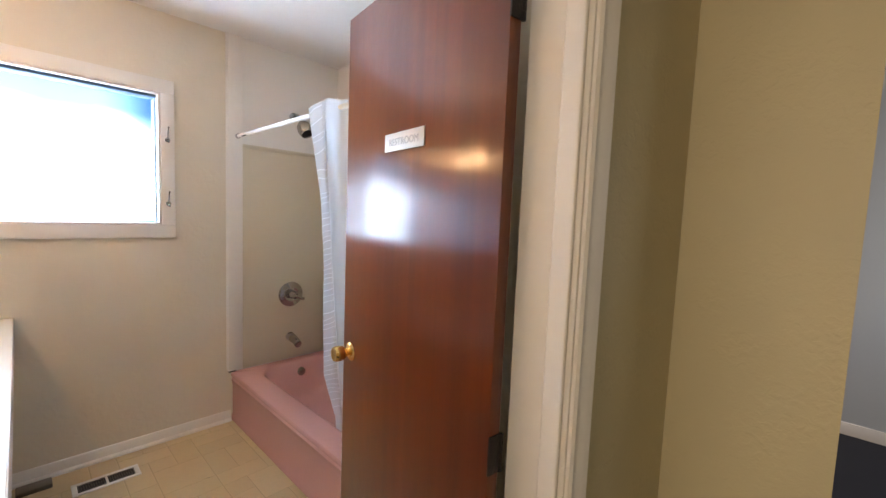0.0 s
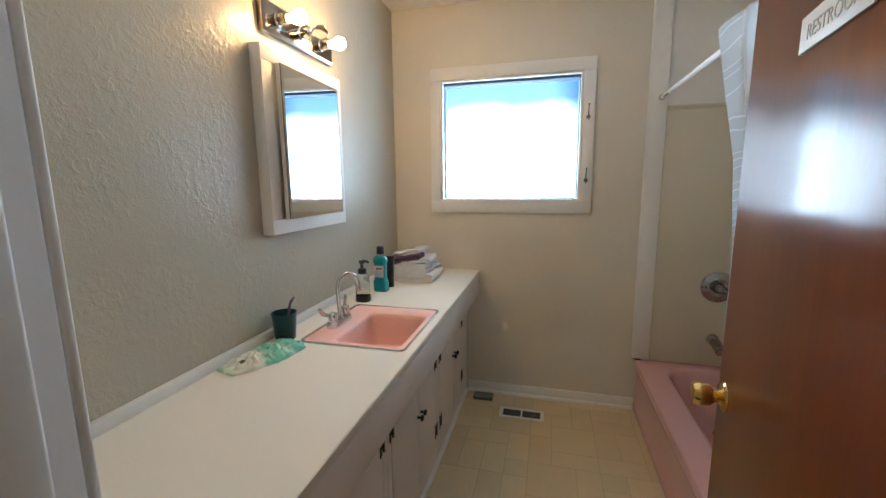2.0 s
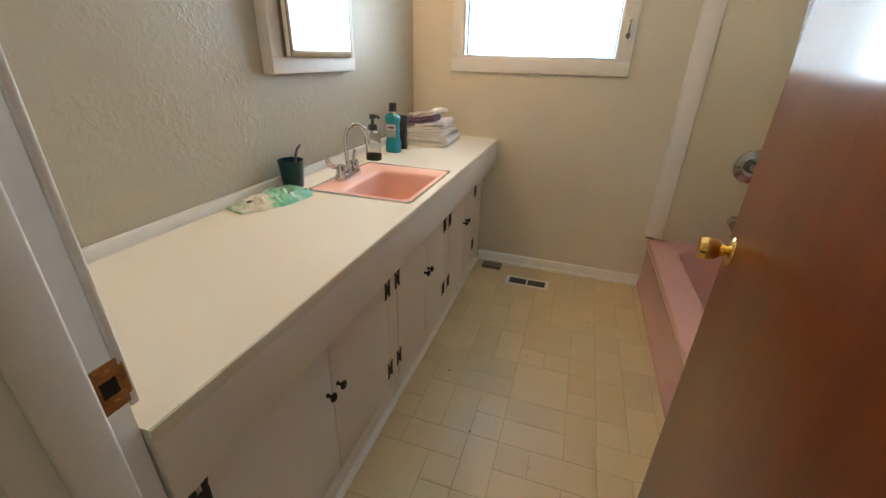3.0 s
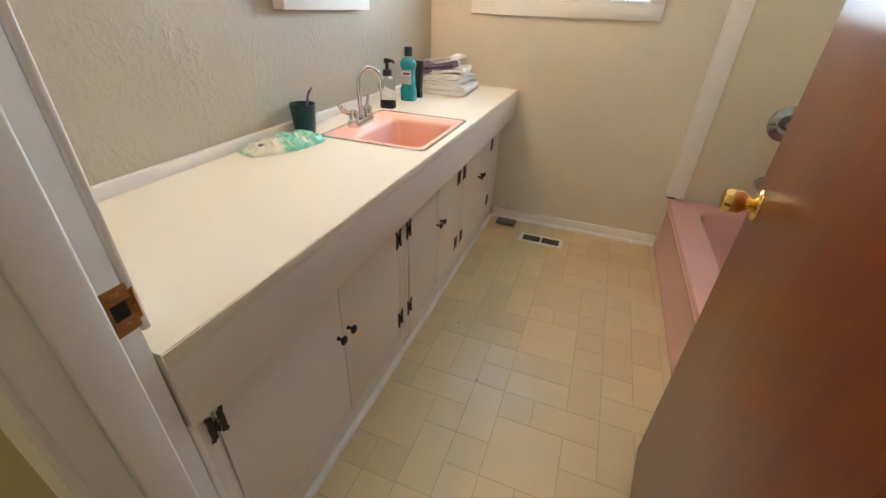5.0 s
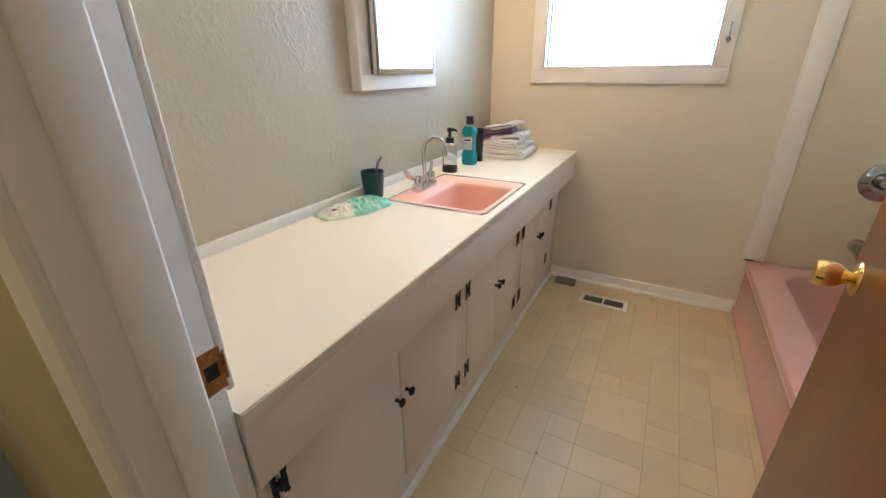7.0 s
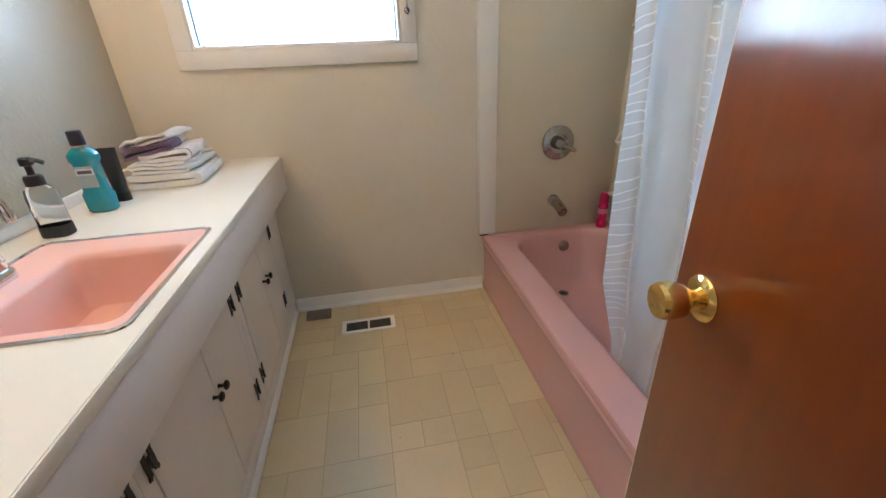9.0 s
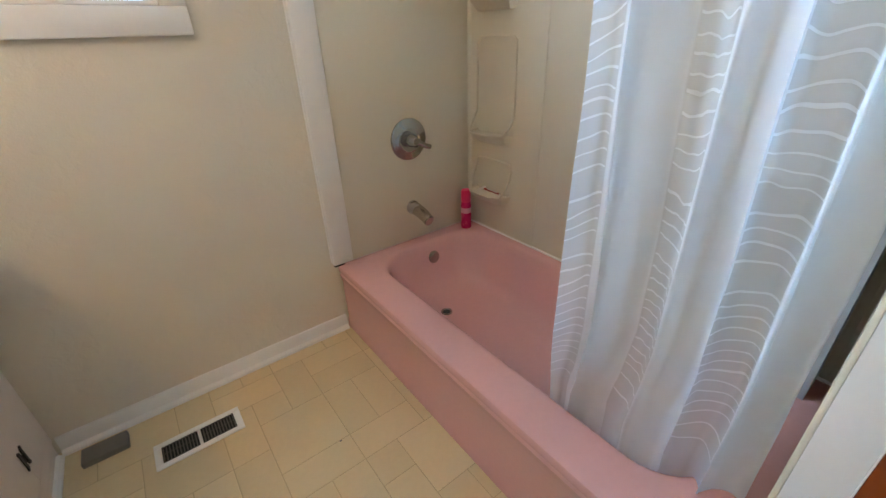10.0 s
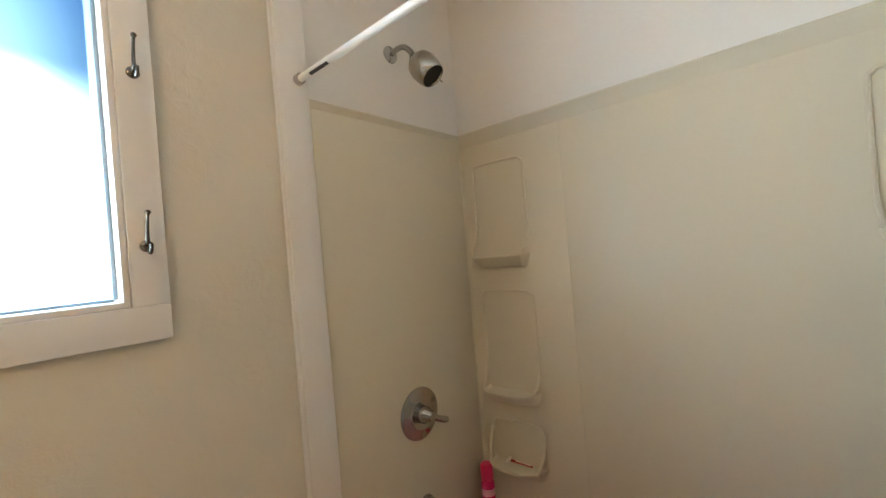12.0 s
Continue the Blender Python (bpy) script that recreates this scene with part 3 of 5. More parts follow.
def hinge_plate(parent, y, z):
    """Black H-shaped cabinet hinge with pointed leaf ends, astride a door's gap."""
    bm = bmesh.new()
    for s in (-1, 1):
        a = s * 0.006
        leaf = [(a, -0.030), (a + s * 0.004, -0.030), (a + s * 0.009, -0.037), (a + s * 0.012, -0.033), (a + s * 0.015, -0.034), (a + s * 0.014, -0.026), (a + s * 0.012, -0.022), (a + s * 0.013, 0.0), (a + s * 0.012, 0.022), (a + s * 0.014, 0.026), (a + s * 0.015, 0.034), (a + s * 0.012, 0.033), (a + s * 0.009, 0.037), (a + s * 0.004, 0.030), (a, 0.030)]
        join(bm, extrude_profile([(0, p, q) for p, q in leaf], (1, 0, 0), 0.003))
    box(0, -0.007, -0.013, 0.004, 0.007, 0.013, 0.001, bm=bm)
    tube([(0.004, 0, -0.016), (0.004, 0, 0.016)], 0.003, 8, bm)
    moved(bm, pose(FACE + 0.0025, y, z))
    return part("hinge", bm, M_BLACK, parent, "black H-shaped hinge")


def cab_knob(parent, y, z):
    bm = moved(lathe([(0.009, 0.0), (0.006, 0.003), (0.0045, 0.012), (0.0075, 0.018), (0.0135, 0.021), (0.0140, 0.025), (0.010, 0.029), (0.0, 0.031)], 22, False), pose(FACE, y, z, 0, 90, 0))
    return part("knob", bm, M_BLACK, parent, "black metal knob")


def cabinet(y0, y1, doors, knobs, hinges):
    """One painted cabinet: a box with a face frame and flush doors."""
    c = thing("vanity_cabinet", (0, 0, 0), "white painted wooden vanity cabinet with flush doors and black hinges", "cabinet", "vanity cabinets")
    part("body", box(WX, y0, 0.09, FACE - 0.019, y1, CT - 0.165), M_CAB, c)
    f0, f1, top, low = FACE - 0.0185, FACE, 0.648, 0.105
    part("face_frame", box(f0, y0 + 0.0004, top + 0.003, f1, y1 - 0.0004, CT - 0.165, 0.001), M_CAB, c)
    part("face_frame", box(f0, y0 + 0.0004, 0.062, f1, y1 - 0.0004, low - 0.003, 0.001), M_CAB, c)
    part("face_frame", box(f0, y0 + 0.0004, low - 0.003, f1, doors[0][0] - 0.003, top + 0.003, 0.001), M_CAB, c)
    part("face_frame", box(f0, doors[-1][1] + 0.003, low - 0.003, f1, y1 - 0.0004, top + 0.003, 0.001), M_CAB, c)
    part("plinth", box(WX, y0 + 0.0004, 0.0, FACE - 0.006, y1 - 0.0004, 0.0615, 0.002), M_CAB, c)
    for (a, b), k in zip(doors, knobs):
        d = part("cabinet_door", box(f0, a, low, f1 + 0.002, b, top, 0.0022), M_CAB, c)
        cab_knob(d, k, 0.445)
        h = hinges.pop(0)
        for z in (0.205, 0.568):
            hinge_plate(d, h, z)
    return c


cabinet(SY + 0.001, 1.550, [(0.712, 1.132), (1.136, 1.506)], [1.108, 1.160], [0.710, 1.508])
cabinet(1.550, 2.211, [(1.594, 1.905), (1.909, 2.166)], [1.885, 1.930], [1.592, 2.168])
cabinet(2.211, NY - 0.002, [(2.256, 2.557), (2.561, 2.784)], [2.535, 2.585], [2.254, 2.786])
structure("shoe_moulding", extrude_profile([(FACE - 0.006, SY + 0.01, 0), (FACE + 0.012, SY + 0.01, 0), (FACE + 0.011, SY + 0.01, 0.008), (FACE + 0.004, SY + 0.01, 0.016), (FACE - 0.006, SY + 0.01, 0.019)], (0, 1, 0), NY - 0.03 - SY - 0.01), M_TRIM, "white quarter-round along the vanity plinth", "trim")

SX0, SX1, SY0, SY1 = 0.078, 0.492, 1.612, 2.092      # sink rim


def worktop():
    """A long laminate counter with a hole for the basin, a deep fascia and a back lip."""
    w = thing("worktop", (0, 0, 0), "long cream laminate vanity worktop with a deep white fascia", "worktop")
    y0, y1 = SY + 0.001, NY - 0.0015
    top = bmesh.new()
    hx0, hx1, hy0, hy1 = SX0 + 0.012, SX1 - 0.012, SY0 + 0.012, SY1 - 0.012
    for a in ((WX, y0, CF - 0.004, hy0), (WX, hy1, CF - 0.004, y1), (WX, hy0, hx0, hy1), (hx1, hy0, CF - 0.004, hy1)):
        box(a[0], a[1], CT - 0.03, a[2], a[3], CT, bm=top)
    part("top", top, M_COUNTER, w)
    part("front_edge", box(CF - 0.004, y0, CT - 0.027, CF, y1, CT - 0.0006, 0.0012), M_COUNTER, w, "cream laminate edge band")
    part("fascia", box(CF - 0.024, y0, CT - 0.160, CF - 0.002, y1, CT - 0.0285, 0.002), M_CAB, w, "white painted fascia board")
    part("underside", box(FACE - 0.02, y0, CT - 0.164, CF - 0.026, y1, CT - 0.150), M_CAB, w)
    part("backsplash", box(WX, y0, CT, WX + 0.02, y1, CT + 0.035, 0.003), M_TRIM, w, "low white back lip")
    part("end_lip", box(WX + 0.021, y1 - 0.004, CT, CF - 0.06, y1, CT + 0.004), M_TRIM, w, "bead of sealant")
    return w


worktop()


def basin():
    """Square enamelled drop-in basin with a steel rim."""
    s = thing("sink_basin", (0, 0, 0), "square peach-pink enamel basin with a steel rim set in the worktop", "sink")
    z = CT
    rim = loft([round_rect(SX0 - 0.004, SY0 - 0.004, SX1 + 0.004, SY1 + 0.004, 0.032, z + 0.0005), round_rect(SX0 - 0.003, SY0 - 0.003, SX1 + 0.003, SY1 + 0.003, 0.031, z + 0.0035), round_rect(SX0 + 0.004, SY0 + 0.004, SX1 - 0.004, SY1 - 0.004, 0.026, z + 0.0045), round_rect(SX0 + 0.009, SY0 + 0.009, SX1 - 0.009, SY1 - 0.009, 0.022, z + 0.002), round_rect(SX0 + 0.009, SY0 + 0.009, SX1 - 0.009, SY1 - 0.009, 0.022, z - 0.003)])
    part("rim", rim, M_STEEL, s, "polished steel rim")
    bx0, bx1, by0, by1 = 0.198, 0.462, 1.650, 1.985
    loops = [round_rect(SX0 + 0.0085, SY0 + 0.0085, SX1 - 0.0085, SY1 - 0.0085, 0.022, z + 0.001),
             round_rect(bx0 - 0.010, by0 - 0.010, bx1 + 0.008, by1 + 0.010, 0.034, z + 0.002)]
    for e, dz in ((-0.005, 0.0), (0.0, -0.004), (0.004, -0.014), (0.012, -0.06), (0.020, -0.105), (0.030, -0.128), (0.050, -0.140), (0.09, -0.145)):
        loops.append(round_rect(bx0 + e, by0 + e, bx1 - e, by1 - e, 0.030, z + dz))
    bm = loft(loops, cap_last=True)
    part("bowl", bm, M_SINK, s)
    part("waste", moved(lathe([(0.022, 0), (0.021, 0.003), (0.014, 0.002), (0.0, 0.001)], 24, False), pose(0.330, 1.818, z - 0.145)), M_STEEL, s, "chrome waste")
    return s


basin()


def faucet():
    """Two-handle centre-set tap with a gooseneck spout."""
    f = thing("faucet", (0.128, 1.830, CT + 0.002), "chrome gooseneck tap with two wing handles on the basin", "faucet")
    part("base", loft([round_rect(-0.026, -0.078, 0.026, 0.078, 0.024, 0.0), round_rect(-0.026, -0.078, 0.026, 0.078, 0.024, 0.016), round_rect(-0.021, -0.072, 0.021, 0.072, 0.020, 0.025)], True, True), M_STEEL, f)
    path = smooth_path([(0, 0, 0.02), (0, 0, 0.10), (0, 0, 0.155), (0.008, 0.010, 0.190), (0.028, 0.030, 0.207), (0.050, 0.052, 0.194), (0.060, 0.062, 0.165), (0.062, 0.064, 0.145)], 8)
    sp = part("spout", tube(path, 0.0090, 16), M_STEEL, f)
    part("aerator", moved(lathe([(0.0105, 0), (0.0115, 0.004), (0.0115, 0.018), (0.010, 0.022)], 18), pose(0.062, 0.064, 0.126)), M_STEEL, sp)
    part("collar", moved(lathe([(0.017, 0), (0.017, 0.012), (0.012, 0.020)], 22), pose(0, 0, 0.024)), M_STEEL, sp)
    for s in (-1, 1):
        h = part("handle", moved(lathe([(0.020, 0), (0.020, 0.022), (0.017, 0.034), (0.010, 0.038), (0.0, 0.039)], 24, False), pose(0, s * 0.051, 0.024)), M_STEEL, f)
        wing = smooth_path([(-0.004, s * 0.055, 0.050), (-0.014, s * 0.075, 0.056), (-0.022, s * 0.096, 0.070), (-0.026, s * 0.106, 0.092)], 6)
        part("lever", tube(wing, [0.007 + 0.003 * math.sin(math.pi * k / (len(wing) - 1)) for k in range(len(wing))], 12, flat=0.55), M_STEEL, h)
    return f


faucet()


# ---- medicine cabinet and light ----
def medicine_cabinet():
    m = thing("medicine_cabinet", (0, 0, 0), "white framed medicine cabinet with a mirrored door standing slightly ajar", "cabinet")
    y0, y1, z0, z1, x1 = 1.634, 2.188, 1.252, 1.922, -0.016
    part("side", box(WX, y0, z0, x1, y0 + 0.02, z1, 0.002), M_TRIM, m)
    part("side", box(WX, y1 - 0.02, z0, x1, y1, z1, 0.002), M_TRIM, m)
    part("side", box(WX, y0 + 0.02, z0, x1, y1 - 0.02, z0 + 0.02, 0.002), M_TRIM, m)
    part("side", box(WX, y0 + 0.02, z1 - 0.02, x1, y1 - 0.02, z1, 0.002), M_TRIM, m)
    part("back", box(WX, y0 + 0.02, z0 + 0.02, WX + 0.01, y1 - 0.02, z1 - 0.02), M_TRIM, m)
    fy0, fy1, fz0, fz1 = 1.694, 2.140, 1.306, 1.868
    for a in ((y0, z0, y1, fz0), (y0, fz1, y1, z1), (y0, fz0, fy0, fz1), (fy1, fz0, y1, fz1)):
        part("frame", box(x1, a[0] + 0.0004, a[1] + 0.0004, x1 + 0.006, a[2] - 0.0004, a[3] - 0.0004, 0.0015), M_TRIM, m, "white flat frame board")
    # the door hangs on its far edge and stands a little open
    w, h = fy1 - fy0 - 0.004, fz1 - fz0 - 0.004
    d = part("mirror_door", box(-0.012, -w, 0, 0.006, 0, h, 0.001), M_TRIM, m)
    d.matrix_basis = pose(x1 + 0.010, fy1 - 0.002, fz0 + 0.002, 0, 0, 2.6)
    edge = 0.012
    glass_bm = loft([[Vector((x, yy, zz)) for yy, zz in ((-w + e, e), (-e, e), (-e, h - e), (-w + e, h - e))] for x, e in ((0.0062, 0.0), (0.0085, 0.0), (0.0100, edge))], True, True)
    bmesh.ops.recalc_face_normals(glass_bm, faces=glass_bm.faces[:])
    part("mirror", glass_bm, M_MIRROR, d, "silvered mirror glass with a bevelled edge", False)
    part("mirror_edge", box(0.0055, -w - 0.0012, 0, 0.0082, -w - 0.0002, h), M_BLACK, d, "dark mirror edge")
    return m


medicine_cabinet()


def vanity_light():
    """A chrome strip with three lamp holders, the middle lamp dead."""
    v = thing("vanity_light", (0, 0, 0), "chrome bar light with three lamp holders, two lit", "lamp")
    y0, y1, z0, z1 = 1.690, 2.165, 1.980, 2.094
    bx = WX
    plate = loft([[Vector((bx + x, yy, zz)) for yy, zz in ((y0 + e, z0 + e), (y1 - e, z0 + e), (y1 - e, z1 - e), (y0 + e, z1 - e))] for x, e in ((0.0, 0.0), (0.022, 0.0), (0.030, 0.010))], False, True)
    bmesh.ops.recalc_face_normals(plate, faces=plate.faces[:])
    part("back_plate", plate, M_PLATE, v, "polished chrome plate", False)
    for k, yy in enumerate((1.768, 1.915, 2.062)):
        zc = 0.5 * (z0 + z1)
        s = part("socket", moved(lathe([(0.026, 0), (0.026, 0.004), (0.021, 0.008), (0.020, 0.040), (0.017, 0.044)], 24), pose(bx + 0.030, yy, zc, 0, 90, 0)), M_STEEL if k == 1 else M_NICKEL, v, "chrome lamp holder")
        bulb = lathe([(0.013, 0.0), (0.0135, 0.012), (0.018, 0.022), (0.0245, 0.034), (0.0270, 0.047), (0.0245, 0.060), (0.018, 0.069), (0.008, 0.0735), (0.0, 0.074)], 24, False)
        part("bulb", moved(bulb, pose(bx + 0.073, yy, zc, 0, 90, 0)), M_CLEAR if k == 1 else M_BULB, s, "clear dead bulb" if k == 1 else "glowing warm bulb")


M_PLATE = surface("aged_chrome", (0.30, 0.26, 0.22), 0.14, 1.0, vary=0.12, scale=14, rough_vary=0.05)
M_CLEAR = glass("clear_bulb_glass", (0.95, 0.97, 0.9), 0.02, 1.2)
vanity_light()


# ---- things on the worktop ----
def cup():
    c = thing("tumbler", (0.008, 1.634, CT), "dark teal plastic tumbler holding a toothbrush", "cup")
    M = surface("teal_plastic", (0.004, 0.055, 0.072), 0.35, vary=0.06)
    part("wall", lathe([(0.036, 0.0), (0.037, 0.002), (0.0455, 0.099), (0.0465, 0.102), (0.0455, 0.103), (0.0435, 0.101), (0.0360, 0.006), (0.0, 0.005)], 36, False), M, c)
    b = thing("toothbrush", (0.008, 1.634, CT + 0.006), "purple toothbrush leaning in the tumbler", "toothbrush")
    path = smooth_path([(-0.010, -0.012, 0.0), (0.004, 0.006, 0.06), (0.012, 0.015, 0.10), (0.016, 0.022, 0.128), (0.026, 0.034, 0.148)], 5)
    part("handle", tube(path, [0.004, 0.0045, 0.005] + [0.005] * (len(path) - 6) + [0.004, 0.0035, 0.003], 10), surface("purple_plastic", (0.16, 0.09, 0.19), 0.4), b)


def wipes_bag():
    """A soft crumpled plastic packet with green printing."""
    w = thing("wipes_packet", (0.052, 1.455, CT), "crumpled white and mint green plastic packet lying flat", "packet", turn=-15)
    nx, ny = 26, 52
    bm = bmesh.new()
    half_l, half_w = 0.134, 0.066

    def height(u, v):
        edge = max(0.0, 1 - abs(u) ** 3) ** 0.5 * max(0.0, 1 - abs(v) ** 3.5) ** 0.5
        n = noise.fractal(Vector((u * 2.0, v * 4.5, 3.1)), 1.0, 2.0, 4)
        r = abs(noise.noise(Vector((u * 3.1 + 7, v * 7.0, 0.3))))
        return edge * (0.024 + 0.016 * v + 0.016 * n + 0.016 * r)

    grids = []
    for side in (1, 0):
        g = []
        for j in range(ny + 1):
            row = []
            v = -1 + 2 * j / ny
            for i in range(nx + 1):
                u = -1 + 2 * i / nx
                wob = 1 + 0.10 * noise.noise(Vector((v * 2.2, 5.5, 0))) + 0.05 * noise.noise(Vector((v * 9, 1.5, 0)))
                z = 0.0015 + 0.010 * (abs(v) > 0.9) * (abs(v) - 0.9) * 10 * (0.5 + noise.noise(Vector((u * 6, v, 2))))
                if side:
                    z += height(u, v)
                row.append(bm.verts.new((u * half_w * wob * (1 - 0.40 * abs(v) ** 2.6) + 0.010 * v, v * half_l, max(z, 0.001) if side else 0.0008)))
            g.append(row)
        grids.append(g)
    for n, g in enumerate(grids):
        for j in range(ny):
            for i in range(nx):
                q = (g[j][i], g[j][i + 1], g[j + 1][i + 1], g[j + 1][i])
                bm.faces.new(q if n == 0 else q[::-1])
    a, b = grids
    for j in range(ny):
        bm.faces.new((a[j][0], a[j + 1][0], b[j + 1][0], b[j][0]))
        bm.faces.new((a[j + 1][nx], a[j][nx], b[j][nx], b[j + 1][nx]))
    for i in range(nx):
        bm.faces.new((a[0][i + 1], a[0][i], b[0][i], b[0][i + 1]))
        bm.faces.new((a[ny][i], a[ny][i + 1], b[ny][i + 1], b[ny][i]))
    m, nt, p = nodes_of("printed_film")
    N, L = nt.nodes, nt.links
    tc = N.new("ShaderNodeTexCoord")
    sep = N.new("ShaderNodeSeparateXYZ")
    L.new(tc.outputs["Object"], sep.inputs[0])
    nz = N.new("ShaderNodeTexNoise")
    nz.inputs["Scale"].default_value, nz.inputs["Detail"].default_value = 22, 3
    L.new(tc.outputs["Object"], nz.inputs["Vector"])
    ad = N.new("ShaderNodeMath")
    ad.operation = "MULTIPLY_ADD"
    ad.inputs[1].default_value = 0.16
    L.new(nz.outputs["Fac"], ad.inputs[0])
    L.new(sep.outputs["Y"], ad.inputs[2])
    rp = N.new("ShaderNodeValToRGB")
    cr = rp.color_ramp
    cr.elements[0].position, cr.elements[0].color = 0.0, (0.30, 0.62, 0.46, 1)
    cr.elements[1].position, cr.elements[1].color = 1.0, (0.12, 0.50, 0.38, 1)
    for q, c in ((0.10, (0.62, 0.74, 0.60)), (0.16, (0.76, 0.77, 0.68)), (0.42, (0.78, 0.79, 0.71)), (0.50, (0.24, 0.64, 0.50)), (0.60, (0.18, 0.58, 0.46)), (0.68, (0.50, 0.74, 0.64)), (0.78, (0.15, 0.55, 0.43))):
        cr.elements.new(q).color = (*c, 1)
    mr = N.new("ShaderNodeMapRange")
    mr.inputs["From Min"].default_value, mr.inputs["From Max"].default_value = -0.08, 0.24
    L.new(ad.outputs[0], mr.inputs["Value"])
    L.new(mr.outputs[0], rp.inputs[0])
    L.new(rp.outputs[0], p.inputs["Base Color"])
    p.inputs["Roughness"].default_value = 0.22
    part("film", bm, m, w)
    ink = surface("black_print", (0.03, 0.03, 0.03), 0.4)
    for yy, xx, ww, ll, zz, t in ((-0.085, 0.010, 0.012, 0.018, 0.025, 12), (0.030, 0.020, 0.010, 0.034, 0.028, -8), (0.030, 0.034, 0.008, 0.030, 0.024, -10)):
        part("print_bar", moved(box(-ww / 2, -ll / 2, 0, ww / 2, ll / 2, 0.0012), pose(xx, yy, zz, 0, 18, t)), ink, w, "illegible dark print")


def soap_bottle():
    s = thing("soap_dispenser", (0.078, 2.160, CT), "clear soap bottle with a black pump and black base", "bottle")
    part("bottle", loft([round_rect(-0.034, -0.026, 0.034, 0.026, 0.020, 0.030), round_rect(-0.034, -0.026, 0.034, 0.026, 0.020, 0.110), round_rect(-0.030, -0.023, 0.030, 0.023, 0.018, 0.130), round_rect(-0.016, -0.015, 0.016, 0.015, 0.0145, 0.142)], True, True), glass("clear_plastic", (0.86, 0.88, 0.88), 0.06, 1.18), s, "cloudy clear body")
    part("base", loft([round_rect(-0.035, -0.027, 0.035, 0.027, 0.021, 0.0), round_rect(-0.036, -0.028, 0.036, 0.028, 0.021, 0.004), round_rect(-0.0355, -0.0275, 0.0355, 0.0275, 0.021, 0.030)], True, True), M_BLACKP, s, "black base")
    p = part("pump", lathe([(0.021, 0.140), (0.021, 0.160), (0.018, 0.166), (0.008, 0.168), (0.0075, 0.190), (0.014, 0.192), (0.014, 0.208), (0.010, 0.212), (0.0, 0.212)], 24, False), M_BLACKP, s, "black pump head")
    part("nozzle", tube(smooth_path([(0.0, 0, 0.200), (0.022, 0.002, 0.202), (0.036, 0.004, 0.194)], 5), [0.0075] * 5 + [0.006] * 6, 10), M_BLACKP, p)


def mouthwash():
    m = thing("mouthwash_bottle", (0.090, 2.362, CT), "blue mouthwash bottle with a dark cap and paper label", "bottle")
    teal = surface("blue_liquid", (0.0, 0.27, 0.35), 0.1, vary=0.05, coat=0.5)

    def ring(a, b, r, z):
        return round_rect(-a, -b, a, b, r, z)
    part("body", loft([ring(0.036, 0.024, 0.02, 0.0), ring(0.040, 0.028, 0.024, 0.004), ring(0.041, 0.029, 0.024, 0.055), ring(0.035, 0.026, 0.022, 0.066), ring(0.034, 0.025, 0.022, 0.075), ring(0.034, 0.025, 0.022, 0.150), ring(0.040, 0.028, 0.024, 0.160), ring(0.040, 0.028, 0.024, 0.176), ring(0.030, 0.024, 0.020, 0.190), ring(0.018, 0.017, 0.0165, 0.198)], True, True), teal, m, "blue tinted body")
    part("neck", lathe([(0.016, 0.196), (0.0155, 0.208)], 20), surface("clear_neck", (0.55, 0.62, 0.64), 0.1), m, "clear neck")
    part("cap", lathe([(0.0195, 0.205), (0.020, 0.207), (0.019, 0.243), (0.017, 0.246), (0.0, 0.246)], 28, False), surface("navy_cap", (0.012, 0.015, 0.035), 0.4), m, "dark navy cap")
    part("label", box(-0.026, -0.0262, 0.080, 0.026, -0.0252, 0.145, 0.0004), surface("label_paper", (0.30, 0.42, 0.46), 0.4, vary=0.1, scale=30), m, "pale label")
    part("label_band", box(-0.024, -0.0268, 0.118, 0.026, -0.0258, 0.138, 0.0003), surface("label_white", (0.62, 0.64, 0.64), 0.4), m, "white band")
    part("label_mark", box(-0.018, -0.0274, 0.123, 0.020, -0.0266, 0.133, 0.0002), surface("label_navy", (0.05, 0.06, 0.10), 0.4), m, "dark plain bar")


def tube_bottle():
    t = thing("toiletry_tube", (0.100, 2.462, CT), "black upright toiletry tube with grey print", "tube")
    part("body", loft([round_rect(-0.020, -0.017, 0.020, 0.017, 0.014, 0.030), round_rect(-0.023, -0.016, 0.023, 0.016, 0.014, 0.06), round_rect(-0.028, -0.004, 0.028, 0.004, 0.003, 0.168), round_rect(-0.029, -0.002, 0.029, 0.002, 0.0015, 0.176)], True, True), surface("charcoal_plastic", (0.03, 0.032, 0.036), 0.3), t)
    part("cap", loft([round_rect(-0.022, -0.018, 0.022, 0.018, 0.015, 0.0), round_rect(-0.022, -0.018, 0.022, 0.018, 0.015, 0.030)], True, True), M_BLACKP, t)
    part("print_bar", moved(box(-0.012, -0.0006, 0, 0.012, 0.0006, 0.030), pose(0, -0.0125, 0.08, -6.0)), M_GREY, t, "grey illegible print")


M_BLACKP = surface("black_plastic", (0.015, 0.014, 0.016), 0.35, vary=0.1)


